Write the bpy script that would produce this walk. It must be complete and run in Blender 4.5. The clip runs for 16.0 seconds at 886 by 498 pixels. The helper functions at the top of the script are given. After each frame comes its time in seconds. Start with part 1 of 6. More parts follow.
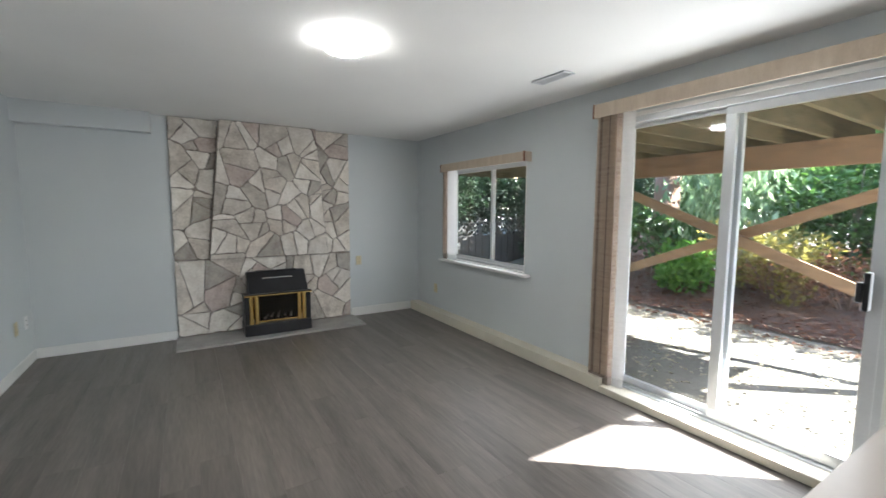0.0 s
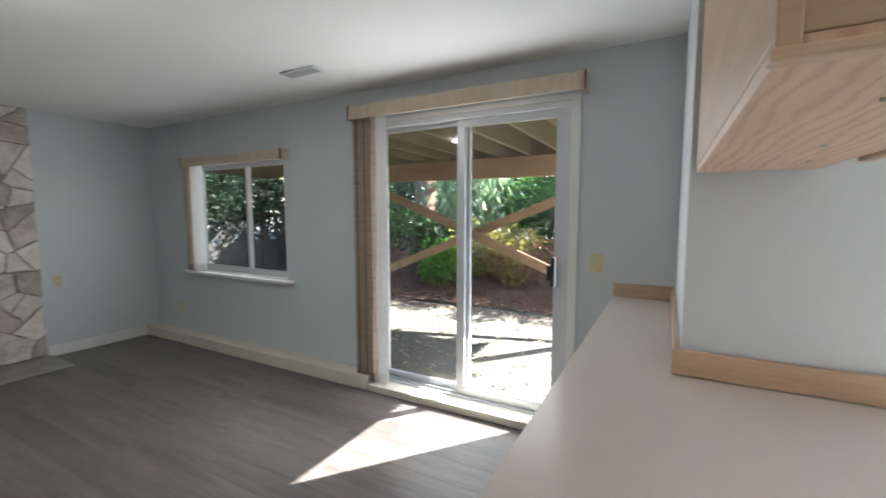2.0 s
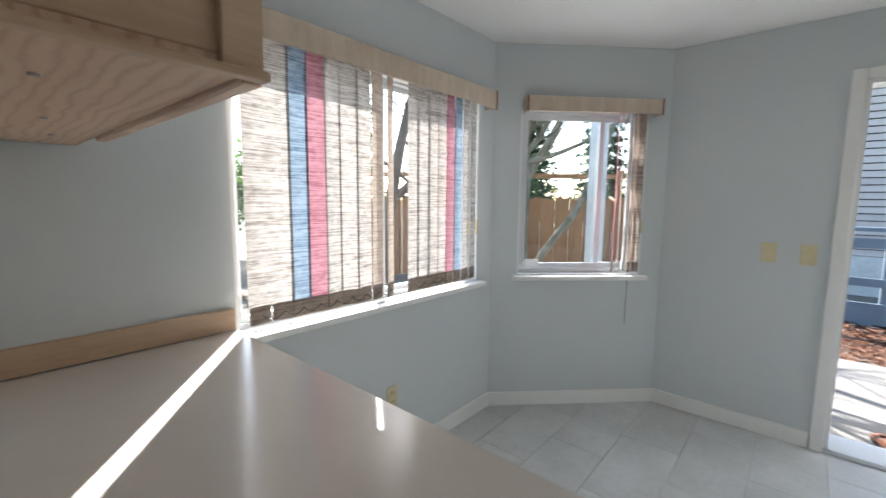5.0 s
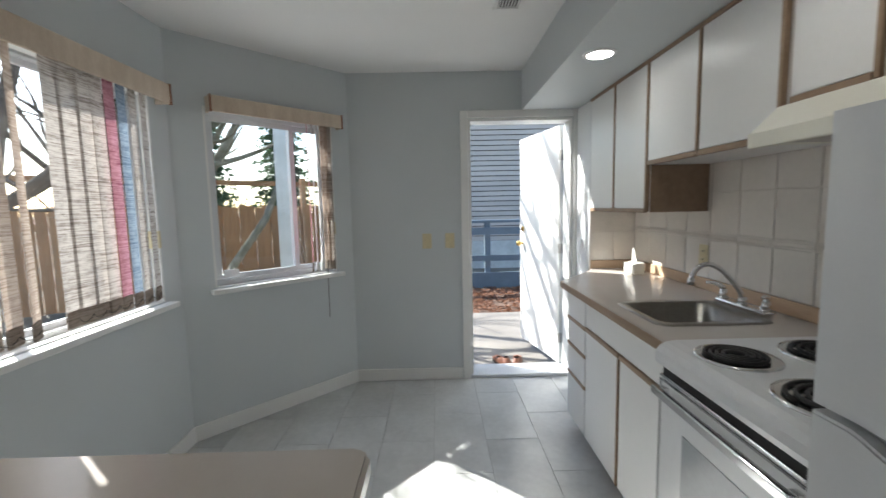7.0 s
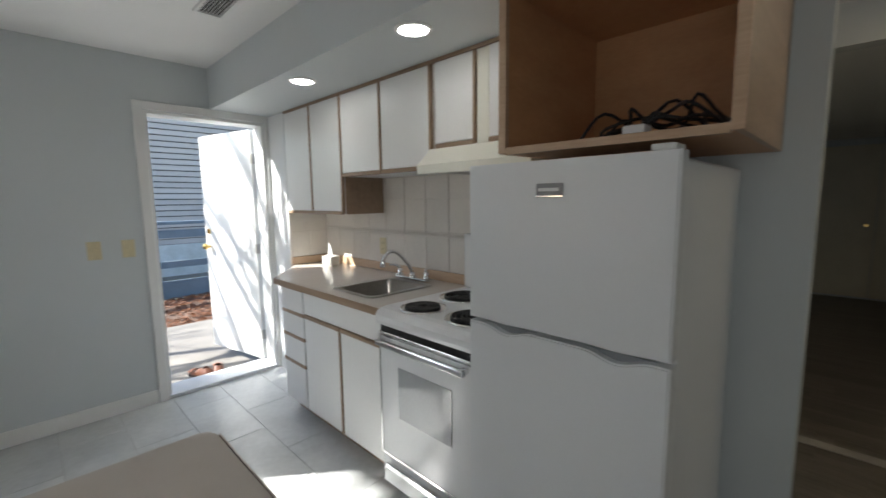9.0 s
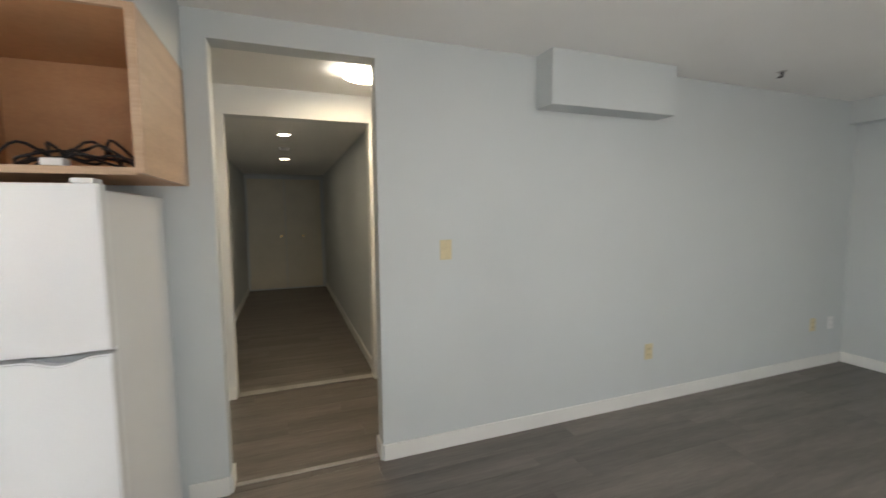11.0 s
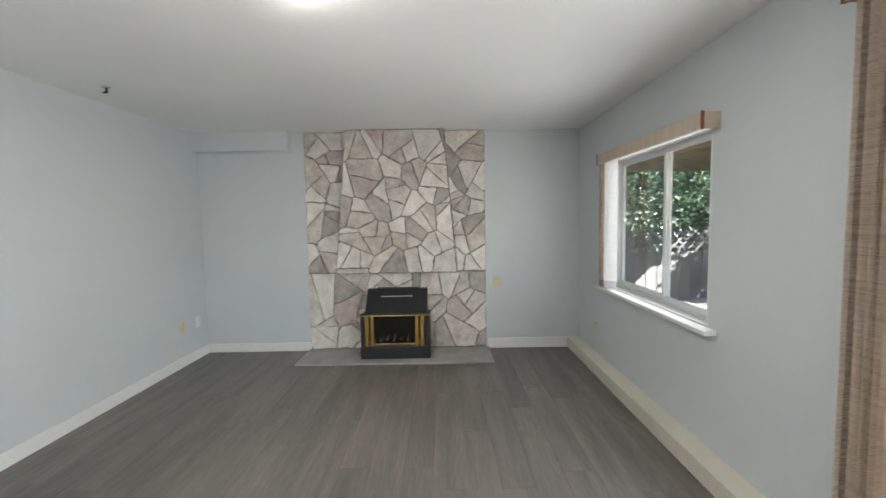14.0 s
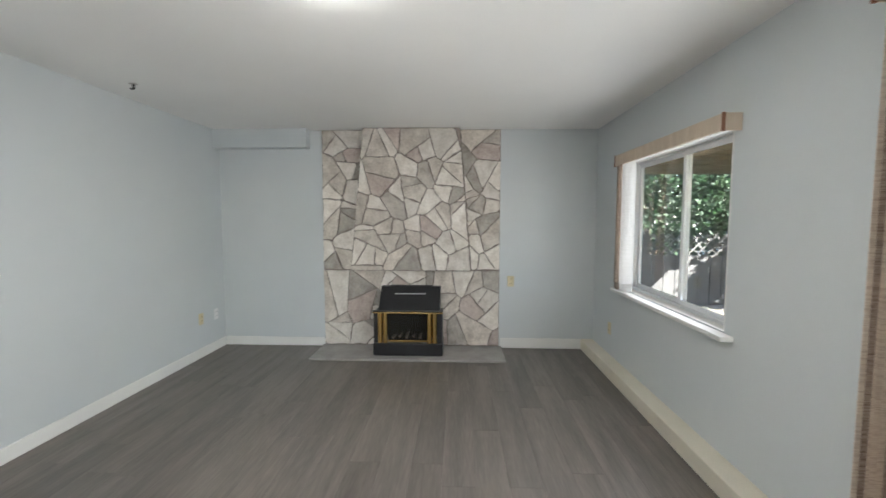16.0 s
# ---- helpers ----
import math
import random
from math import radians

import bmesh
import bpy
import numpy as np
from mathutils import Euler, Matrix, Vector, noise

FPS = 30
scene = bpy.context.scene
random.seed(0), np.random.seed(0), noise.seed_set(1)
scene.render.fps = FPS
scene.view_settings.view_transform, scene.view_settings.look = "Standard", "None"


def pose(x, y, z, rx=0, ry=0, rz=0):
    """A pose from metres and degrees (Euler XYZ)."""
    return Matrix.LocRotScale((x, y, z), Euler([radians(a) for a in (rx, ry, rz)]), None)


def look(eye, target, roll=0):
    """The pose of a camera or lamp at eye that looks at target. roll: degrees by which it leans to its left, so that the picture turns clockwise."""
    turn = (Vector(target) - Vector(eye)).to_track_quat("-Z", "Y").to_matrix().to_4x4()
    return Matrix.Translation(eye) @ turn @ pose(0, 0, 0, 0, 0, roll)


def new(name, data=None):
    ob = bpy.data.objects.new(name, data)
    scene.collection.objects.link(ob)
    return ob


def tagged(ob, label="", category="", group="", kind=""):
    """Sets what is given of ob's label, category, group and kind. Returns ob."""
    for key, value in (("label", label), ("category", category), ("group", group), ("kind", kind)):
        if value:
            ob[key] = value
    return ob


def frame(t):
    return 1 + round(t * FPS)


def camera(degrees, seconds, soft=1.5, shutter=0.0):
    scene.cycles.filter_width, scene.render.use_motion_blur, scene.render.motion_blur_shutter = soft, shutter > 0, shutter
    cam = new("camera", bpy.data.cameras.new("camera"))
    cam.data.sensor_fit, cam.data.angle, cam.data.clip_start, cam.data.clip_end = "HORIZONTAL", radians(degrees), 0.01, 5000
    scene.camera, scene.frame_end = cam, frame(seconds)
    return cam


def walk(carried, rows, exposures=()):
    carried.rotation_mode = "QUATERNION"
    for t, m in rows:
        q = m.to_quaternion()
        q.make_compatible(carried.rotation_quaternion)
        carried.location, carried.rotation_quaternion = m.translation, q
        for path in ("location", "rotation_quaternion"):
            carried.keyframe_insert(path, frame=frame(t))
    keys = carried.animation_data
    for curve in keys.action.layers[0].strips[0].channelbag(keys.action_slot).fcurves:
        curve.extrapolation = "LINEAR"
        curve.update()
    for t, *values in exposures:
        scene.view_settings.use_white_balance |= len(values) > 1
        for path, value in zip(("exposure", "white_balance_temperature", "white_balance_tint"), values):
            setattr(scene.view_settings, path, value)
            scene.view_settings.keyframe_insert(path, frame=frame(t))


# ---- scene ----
cam = camera(93.6, 16.0, shutter=0.3)
EXPOSURES = [(0, 3.85, 6150, 9), (1.5, 3.6, 6150, 9), (2.2, 3.2, 6150, 10), (3.0, 2.5, 6150, 10), (3.5, 2.35, 6150, 10), (4.5, 2.4, 6250, 9), (5, 2.42, 6250, 8),
             (7.3, 1.95, 6350, 7), (8.2, 1.95, 6350, 7), (10.3, 2.95, 6500, 8), (11.2, 3.95, 6650, 10), (12, 4.3, 6450, 10), (13, 4.2, 6300, 9), (14.5, 4.2, 6300, 9), (16, 4.2, 6300, 9)]
PATH = [
    (0, (1.257, -5.216, 1.417), (2.303, -3.522, 1.224), 0.3),
    (0.5, (1.288, -5.219, 1.412), (2.546, -3.677, 1.214), 0.4),
    (1, (1.329, -5.231, 1.412), (2.759, -3.847, 1.217), 0.2),
    (1.5, (1.368, -5.241, 1.395), (2.922, -3.996, 1.213), 0.4),
    (2, (1.424, -5.236, 1.406), (3.176, -4.288, 1.229), -0.0),
    (2.5, (1.459, -5.202, 1.402), (3.392, -4.72, 1.225), -0.7),
    (3, (1.485, -5.227, 1.388), (3.477, -5.221, 1.212), -0.6),
    (3.5, (1.464, -5.245, 1.393), (3.4, -5.704, 1.194), -0.0),
    (4, (1.432, -5.279, 1.405), (3.224, -6.135, 1.17), -0.0),
    (4.2, (1.431, -5.303, 1.39), (3.144, -6.309, 1.164), 0.3),
    (4.5, (1.406, -5.324, 1.405), (2.974, -6.54, 1.155), 0.7),
    (5, (1.337, -5.354, 1.382), (2.636, -6.857, 1.148), 0.6),
    (5.2, (1.319, -5.351, 1.386), (2.513, -6.938, 1.147), 0.7),
    (7.3, (1.428, -5.152, 1.361), (1.178, -7.126, 1.158), -1.0),
    (7.4, (1.44, -5.122, 1.368), (1.119, -7.085, 1.166), -0.9),
    (7.5, (1.452, -5.108, 1.372), (1.068, -7.06, 1.171), -1.0),
    (7.6, (1.472, -5.089, 1.38), (1.016, -7.026, 1.18), -0.9),
    (8, (1.598, -5.084, 1.377), (0.856, -6.931, 1.187), -1.0),
    (8.1, (1.641, -5.081, 1.375), (0.82, -6.895, 1.192), -0.9),
    (8.2, (1.658, -5.087, 1.38), (0.778, -6.872, 1.187), -1.0),
    (10.3, (2.162, -4.864, 1.404), (0.167, -4.873, 1.26), -0.3),
    (10.4, (2.188, -4.865, 1.386), (0.197, -4.746, 1.24), -0.5),
    (10.5, (2.189, -4.861, 1.41), (0.209, -4.634, 1.24), -0.6),
    (11, (2.248, -4.782, 1.411), (0.382, -4.084, 1.237), -0.5),
    (11.5, (2.34, -4.681, 1.396), (0.682, -3.575, 1.226), -0.7),
    (12, (2.429, -4.622, 1.412), (1.053, -3.181, 1.243), -0.6),
    (12.5, (2.527, -4.56, 1.424), (1.466, -2.872, 1.267), -0.5),
    (13, (2.54, -4.514, 1.433), (1.852, -2.642, 1.28), -0.8),
    (13.5, (2.598, -4.49, 1.417), (2.263, -2.523, 1.272), -0.9),
    (14, (2.599, -4.484, 1.411), (2.595, -2.489, 1.27), -1.0),
    (14.5, (2.631, -4.484, 1.414), (2.833, -2.5, 1.272), -0.8),
    (15, (2.632, -4.484, 1.412), (2.886, -2.505, 1.272), -0.6),
    (15.5, (2.631, -4.484, 1.411), (2.794, -2.496, 1.271), -0.3),
    (16, (2.608, -4.495, 1.406), (2.532, -2.501, 1.262), 0.1),
]
walk(cam, [(t, look(eye, target, roll)) for t, eye, target, roll in PATH], EXPOSURES)

# ---- world, sun and lights ----
SUN_AZ = Vector((0.78, -0.625, 0)).normalized()
SUN_EL = radians(38)
world = bpy.data.worlds.new("sky")
scene.world = world
world.use_nodes = True
_wn = world.node_tree
_sky = _wn.nodes.new("ShaderNodeTexSky")
_sky.sky_type = 'NISHITA'
_sky.sun_disc = False
_sky.sun_elevation = SUN_EL
_sky.sun_rotation = math.atan2(SUN_AZ.x, SUN_AZ.y)
_wn.links.new(_sky.outputs[0], _wn.nodes["Background"].inputs[0])
_wn.nodes["Background"].inputs[1].default_value = 0.12
sun = new("sun", bpy.data.lights.new("sun", 'SUN'))
sun.data.energy = 4.0
sun.data.angle = radians(0.5)
sun.data.color = (1.0, 0.965, 0.91)
_to = SUN_AZ * math.cos(SUN_EL) + Vector((0, 0, math.sin(SUN_EL)))
sun.matrix_world = look(_to * 30, (0, 0, 0))


def sky_lamp(name, eye, target, width, height, watts):
    """The sky's light through a window's or door's opening."""
    lamp = new(name, bpy.data.lights.new(name, 'AREA'))
    lamp.data.shape = 'RECTANGLE'
    lamp.data.size, lamp.data.size_y = width, height
    lamp.data.energy = watts
    lamp.data.color = (0.97, 0.985, 1.0)
    lamp.matrix_world = look(eye, target)


sky_lamp("sky_light_door", (4.082, -4.03, 1.06), (0, -4.03, 1.06), 1.22, 1.95, 2.1)
sky_lamp("sky_light_window", (4.10, -1.50, 1.345), (0, -1.50, 1.345), 1.30, 1.04, 0.55)
sky_lamp("sky_light_kitchen", (2.90, -6.71, 1.43), (0, -6.71, 1.43), 1.36, 1.0, 0.5)
sky_lamp("sky_light_bay", (2.475, -8.022, 1.435), (1.475, -7.03, 1.435), 0.74, 1.0, 0.7)



# ---- materials ----
def mat(name, color, rough=0.6, metal=0.0, var=0.12, scale=6.0, fine=80.0, bump=0.1, bump_scale=None, stretch=(1, 1, 1),
        color2=None, random=0.0, spec=0.5, dist=0.004, island=False, detail=4.0):
    """A painted or natural surface: two scales of colour variation, piece-to-piece variation and fine relief."""
    m = bpy.data.materials.new(name)
    m.use_nodes = True
    nt = m.node_tree
    n, l = nt.nodes, nt.links
    b = n["Principled BSDF"]
    co = n.new("ShaderNodeTexCoord")
    mp = n.new("ShaderNodeMapping")
    mp.inputs["Scale"].default_value = stretch
    l.new(co.outputs["Object"], mp.inputs[0])
    vec = mp.outputs[0]
    rnd = None
    if random:
        src = n.new("ShaderNodeNewGeometry") if island else n.new("ShaderNodeObjectInfo")
        rnd = src.outputs["Random Per Island" if island else "Random"]
        add = n.new("ShaderNodeVectorMath")
        add.operation = 'ADD'
        mul = n.new("ShaderNodeMath")
        mul.operation = 'MULTIPLY'
        mul.inputs[1].default_value = 37.0
        l.new(rnd, mul.inputs[0])
        l.new(vec, add.inputs[0])
        l.new(mul.outputs[0], add.inputs[1])
        vec = add.outputs[0]
    big = n.new("ShaderNodeTexNoise")
    big.inputs["Scale"].default_value = scale
    big.inputs["Detail"].default_value = detail
    l.new(vec, big.inputs["Vector"])
    small = n.new("ShaderNodeTexNoise")
    small.inputs["Scale"].default_value = fine
    small.inputs["Detail"].default_value = 3.0
    l.new(vec, small.inputs["Vector"])
    mixf = n.new("ShaderNodeMix")
    mixf.inputs[0].default_value = 0.35
    l.new(big.outputs["Fac"], mixf.inputs[2])
    l.new(small.outputs["Fac"], mixf.inputs[3])
    ramp = n.new("ShaderNodeValToRGB")
    c2 = color2 or tuple(c * (1 - 2 * var) for c in color)
    c1 = color if color2 else tuple(min(1, c * (1 + var)) for c in color)
    ramp.color_ramp.elements[0].position = 0.33
    ramp.color_ramp.elements[1].position = 0.67
    ramp.color_ramp.elements[0].color = (*c2, 1)
    ramp.color_ramp.elements[1].color = (*c1, 1)
    l.new(mixf.outputs[0], ramp.inputs[0])
    out = ramp.outputs[0]
    if random:
        hsv = n.new("ShaderNodeHueSaturation")
        mr = n.new("ShaderNodeMapRange")
        mr.inputs[3].default_value = 1 - random
        mr.inputs[4].default_value = 1 + random
        l.new(rnd, mr.inputs[0])
        l.new(mr.outputs[0], hsv.inputs["Value"])
        l.new(out, hsv.inputs["Color"])
        out = hsv.outputs[0]
    l.new(out, b.inputs["Base Color"])
    b.inputs["Roughness"].default_value = rough
    b.inputs["Metallic"].default_value = metal
    b.inputs["Specular IOR Level"].default_value = spec
    if bump:
        bp = n.new("ShaderNodeBump")
        bp.inputs["Strength"].default_value = bump
        bp.inputs["Distance"].default_value = dist
        if bump_scale:
            t = n.new("ShaderNodeTexNoise")
            t.inputs["Scale"].default_value = bump_scale
            t.inputs["Detail"].default_value = 3.0
            l.new(vec, t.inputs["Vector"])
            l.new(t.outputs["Fac"], bp.inputs["Height"])
        else:
            l.new(small.outputs["Fac"], bp.inputs["Height"])
        l.new(bp.outputs[0], b.inputs["Normal"])
    return m


def glow(name, color, strength):
    m = bpy.data.materials.new(name)
    m.use_nodes = True
    b = m.node_tree.nodes["Principled BSDF"]
    b.inputs["Base Color"].default_value = (0.9, 0.9, 0.88, 1)
    b.inputs["Emission Color"].default_value = (*color, 1)
    b.inputs["Emission Strength"].default_value = strength
    return m


def glass_mat(name, tint=(1, 1, 1)):
    """Thin window glass: clear, with the mirror of its surface on top."""
    m = bpy.data.materials.new(name)
    m.use_nodes = True
    n, l = m.node_tree.nodes, m.node_tree.links
    n.remove(n["Principled BSDF"])
    tr = n.new("ShaderNodeBsdfTransparent")
    tr.inputs[0].default_value = (*tint, 1)
    gl = n.new("ShaderNodeBsdfGlossy")
    gl.inputs["Roughness"].default_value = 0.0
    lw = n.new("ShaderNodeLayerWeight")
    pw = n.new("ShaderNodeMath")
    pw.operation = 'POWER'
    pw.inputs[1].default_value = 4.0
    l.new(lw.outputs["Facing"], pw.inputs[0])
    fr = n.new("ShaderNodeMath")
    fr.operation = 'MULTIPLY_ADD'
    fr.inputs[1].default_value = 0.5
    fr.inputs[2].default_value = 0.03
    l.new(pw.outputs[0], fr.inputs[0])
    mx = n.new("ShaderNodeMixShader")
    l.new(fr.outputs[0], mx.inputs[0])
    l.new(tr.outputs[0], mx.inputs[1])
    l.new(gl.outputs[0], mx.inputs[2])
    l.new(mx.outputs[0], n["Material Output"].inputs[0])
    return m


def cloth(name, color, dark, through_part=0.28, stripe=260.0):
    """Woven slat fabric with uneven cross threads, that lets light through."""
    m = bpy.data.materials.new(name)
    m.use_nodes = True
    n, l = m.node_tree.nodes, m.node_tree.links
    n.remove(n["Principled BSDF"])
    co = n.new("ShaderNodeTexCoord")
    mp = n.new("ShaderNodeMapping")
    mp.inputs["Scale"].default_value = (6, 6, stripe)
    l.new(co.outputs["Object"], mp.inputs[0])
    no = n.new("ShaderNodeTexNoise")
    no.inputs["Scale"].default_value = 1.0
    no.inputs["Detail"].default_value = 3.0
    l.new(mp.outputs[0], no.inputs["Vector"])
    mp2 = n.new("ShaderNodeMapping")
    mp2.inputs["Scale"].default_value = (40, 40, 90)
    l.new(co.outputs["Object"], mp2.inputs[0])
    sl = n.new("ShaderNodeTexNoise")
    sl.inputs["Scale"].default_value = 1.0
    l.new(mp2.outputs[0], sl.inputs["Vector"])
    mixf = n.new("ShaderNodeMix")
    mixf.inputs[0].default_value = 0.3
    l.new(no.outputs["Fac"], mixf.inputs[2])
    l.new(sl.outputs["Fac"], mixf.inputs[3])
    ramp = n.new("ShaderNodeValToRGB")
    ramp.color_ramp.elements[0].position = 0.36
    ramp.color_ramp.elements[1].position = 0.56
    ramp.color_ramp.elements[0].color = (*dark, 1)
    ramp.color_ramp.elements[1].color = (*color, 1)
    l.new(mixf.outputs[0], ramp.inputs[0])
    d = n.new("ShaderNodeBsdfDiffuse")
    t = n.new("ShaderNodeBsdfTranslucent")
    mx = n.new("ShaderNodeMixShader")
    mx.inputs[0].default_value = through_part
    l.new(ramp.outputs[0], d.inputs[0])
    l.new(ramp.outputs[0], t.inputs[0])
    l.new(d.outputs[0], mx.inputs[1])
    l.new(t.outputs[0], mx.inputs[2])
    l.new(mx.outputs[0], n["Material Output"].inputs[0])
    return m


def leaf_mat(name, c1, c2, gloss=0.4):
    m = bpy.data.materials.new(name)
    m.use_nodes = True
    n, l = m.node_tree.nodes, m.node_tree.links
    b = n["Principled BSDF"]
    g = n.new("ShaderNodeNewGeometry")
    ramp = n.new("ShaderNodeValToRGB")
    ramp.color_ramp.elements[0].color = (*c1, 1)
    ramp.color_ramp.elements[1].color = (*c2, 1)
    l.new(g.outputs["Random Per Island"], ramp.inputs[0])
    l.new(ramp.outputs[0], b.inputs["Base Color"])
    b.inputs["Roughness"].default_value = gloss
    t = n.new("ShaderNodeBsdfTranslucent")
    l.new(ramp.outputs[0], t.inputs[0])
    mx = n.new("ShaderNodeMixShader")
    mx.inputs[0].default_value = 0.42
    l.new(b.outputs[0], mx.inputs[1])
    l.new(t.outputs[0], mx.inputs[2])
    l.new(mx.outputs[0], n["Material Output"].inputs[0])
    return m


WALL = mat("wall_paint", (0.60, 0.635, 0.645), 0.55, var=0.02, scale=1.2, fine=300, bump=0.12, dist=0.001)
WALLW = mat("wall_paint_white", (0.76, 0.77, 0.77), 0.5, var=0.02, scale=1.2, fine=300, bump=0.12, dist=0.001)
CEIL = mat("ceiling_paint", (0.86, 0.855, 0.84), 0.8, var=0.03, scale=0.8, fine=140, bump=0.25, dist=0.002)
TRIM = mat("trim_paint", (0.80, 0.80, 0.78), 0.4, var=0.02, scale=3, fine=120, bump=0.05, dist=0.001)
CREAM = mat("old_cream_paint", (0.70, 0.66, 0.55), 0.4, var=0.04, scale=3, fine=90, bump=0.1, dist=0.001)
PLANK = mat("vinyl_plank", (0.196, 0.173, 0.153), 0.38, scale=2.4, fine=20, stretch=(4.5, 0.4, 1), color2=(0.095, 0.084, 0.075),
            bump=0.12, dist=0.001, random=0.10, detail=6.0)
TILE = mat("floor_tile", (0.60, 0.61, 0.60), 0.3, scale=4.0, fine=30, color2=(0.47, 0.48, 0.475), bump=0.05, dist=0.001, random=0.05)
GROUT = mat("grout", (0.42, 0.42, 0.41), 0.8, var=0.1, scale=8)
SUBFLOOR = mat("plank_joint", (0.10, 0.09, 0.082), 0.7, var=0.1, scale=8)
STONE = mat("flagstone", (0.70, 0.65, 0.58), 0.75, scale=8.0, fine=45, color2=(0.37, 0.325, 0.28), bump=0.6, bump_scale=16, dist=0.012,
            random=0.32)
STONEP = mat("flagstone_pink", (0.62, 0.545, 0.495), 0.75, scale=8.0, fine=45, color2=(0.37, 0.29, 0.255), bump=0.6, bump_scale=16, dist=0.012,
             random=0.2)
STONEW = mat("flagstone_pale", (0.86, 0.82, 0.76), 0.75, scale=8.0, fine=45, color2=(0.56, 0.51, 0.445), bump=0.6, bump_scale=16, dist=0.012,
             random=0.12)
MORTAR = mat("mortar", (0.31, 0.27, 0.235), 0.9, var=0.2, scale=14, bump=0.4, dist=0.004)
HEARTH = mat("hearth_slab", (0.40, 0.385, 0.365), 0.6, scale=6, fine=50, color2=(0.28, 0.265, 0.25), bump=0.2, dist=0.002)
OAK = mat("oak", (0.60, 0.435, 0.30), 0.42, scale=2.2, fine=16, stretch=(1, 1, 9), color2=(0.46, 0.315, 0.205), bump=0.12, dist=0.001, detail=6)
OAKX = mat("oak_long", (0.66, 0.47, 0.335), 0.42, scale=2.6, fine=15, stretch=(0.9, 9, 9), color2=(0.34, 0.21, 0.14), bump=0.12, dist=0.001,
           detail=6)
OAKG = mat("oak_figured", (0.66, 0.48, 0.345), 0.42, scale=2.6, fine=60, stretch=(0.9, 9, 9), color2=(0.56, 0.385, 0.265), bump=0.1, dist=0.001, detail=6)
_n, _l = OAKG.node_tree.nodes, OAKG.node_tree.links
_wave = _n.new("ShaderNodeTexWave")
_wave.bands_direction = 'Y'
for _key, _v in (("Scale", 7.0), ("Distortion", 9.0), ("Detail", 3.0), ("Detail Scale", 0.9), ("Detail Roughness", 0.6)):
    _wave.inputs[_key].default_value = _v
_map = _n.new("ShaderNodeMapping")
_map.inputs["Scale"].default_value = (0.55, 2.0, 2.0)
_l.new(_n["Texture Coordinate"].outputs["Object"], _map.inputs[0])
_l.new(_map.outputs[0], _wave.inputs["Vector"])
_dark = _n.new("ShaderNodeMix")
_dark.data_type, _dark.blend_type = 'RGBA', 'MULTIPLY'
_dark.inputs[7].default_value = (0.82, 0.74, 0.68, 1)
_pw = _n.new("ShaderNodeMath")
_pw.operation = 'POWER'
_pw.inputs[1].default_value = 3.0
_l.new(_wave.outputs["Fac"], _pw.inputs[0])
_l.new(_pw.outputs[0], _dark.inputs[0])
_l.new(_n["Color Ramp"].outputs[0], _dark.inputs[6])
_l.new(_dark.outputs[2], _n["Principled BSDF"].inputs["Base Color"])
OAKY = mat("oak_trim", (0.36, 0.25, 0.165), 0.4, scale=2.2, fine=14, stretch=(12, 1.1, 12), color2=(0.26, 0.175, 0.115), bump=0.12, dist=0.001,
           detail=6)
PLY = mat("veneer_box", (0.62, 0.36, 0.19), 0.5, scale=1.8, fine=18, stretch=(2, 2, 5), color2=(0.52, 0.285, 0.145), bump=0.08, dist=0.001)
LAMI = mat("laminate_white", (0.80, 0.80, 0.79), 0.35, var=0.015, scale=2, fine=60, bump=0.04, dist=0.0005)
COUNTER = mat("counter_laminate", (0.60, 0.55, 0.50), 0.2, var=0.015, scale=14, fine=240, bump=0.02, dist=0.0005)
ENAMEL = mat("white_enamel", (0.80, 0.81, 0.82), 0.18, var=0.015, scale=1.5, fine=40, bump=0.0)
FRIDGE = mat("fridge_enamel", (0.78, 0.80, 0.82), 0.24, var=0.015, scale=1.5, fine=160, bump=0.12, bump_scale=420, dist=0.0006)
HOODM = mat("hood_enamel", (0.78, 0.77, 0.68), 0.3, var=0.02, scale=2, bump=0.0)
CHROME = mat("chrome", (0.78, 0.78, 0.78), 0.12, 1.0, var=0.03, bump=0.0)
STEEL = mat("brushed_steel", (0.52, 0.50, 0.48), 0.3, 1.0, var=0.08, scale=3, fine=120, stretch=(1, 14, 1), bump=0.05, dist=0.0005)
BRASS = mat("brass", (0.80, 0.55, 0.20), 0.2, 1.0, var=0.06, bump=0.0)
BLACK = mat("black_enamel", (0.015, 0.015, 0.017), 0.35, var=0.2, scale=8, bump=0.05)
BLACKM = mat("black_iron", (0.022, 0.021, 0.021), 0.55, var=0.2, scale=20, bump=0.1)
DARK = mat("dark_void", (0.01, 0.009, 0.008), 0.9, var=0.1, bump=0)
ALU = mat("window_metal", (0.66, 0.68, 0.70), 0.3, 0.15, var=0.04, scale=4, bump=0.03)
IVORY = mat("ivory_plastic", (0.66, 0.58, 0.37), 0.4, var=0.05, scale=20, bump=0.0)
WPLAST = mat("white_plastic", (0.80, 0.80, 0.80), 0.35, var=0.02, scale=20, bump=0.0)
WGROUT = mat("wall_grout", (0.755, 0.71, 0.655), 0.8, var=0.05, scale=8)
SPLASH = mat("wall_tile", (0.78, 0.735, 0.68), 0.2, var=0.03, scale=3, fine=40, bump=0.03, dist=0.0005, random=0.03)
CABLE = mat("black_cable", (0.012, 0.012, 0.013), 0.4, var=0.1, bump=0.0)
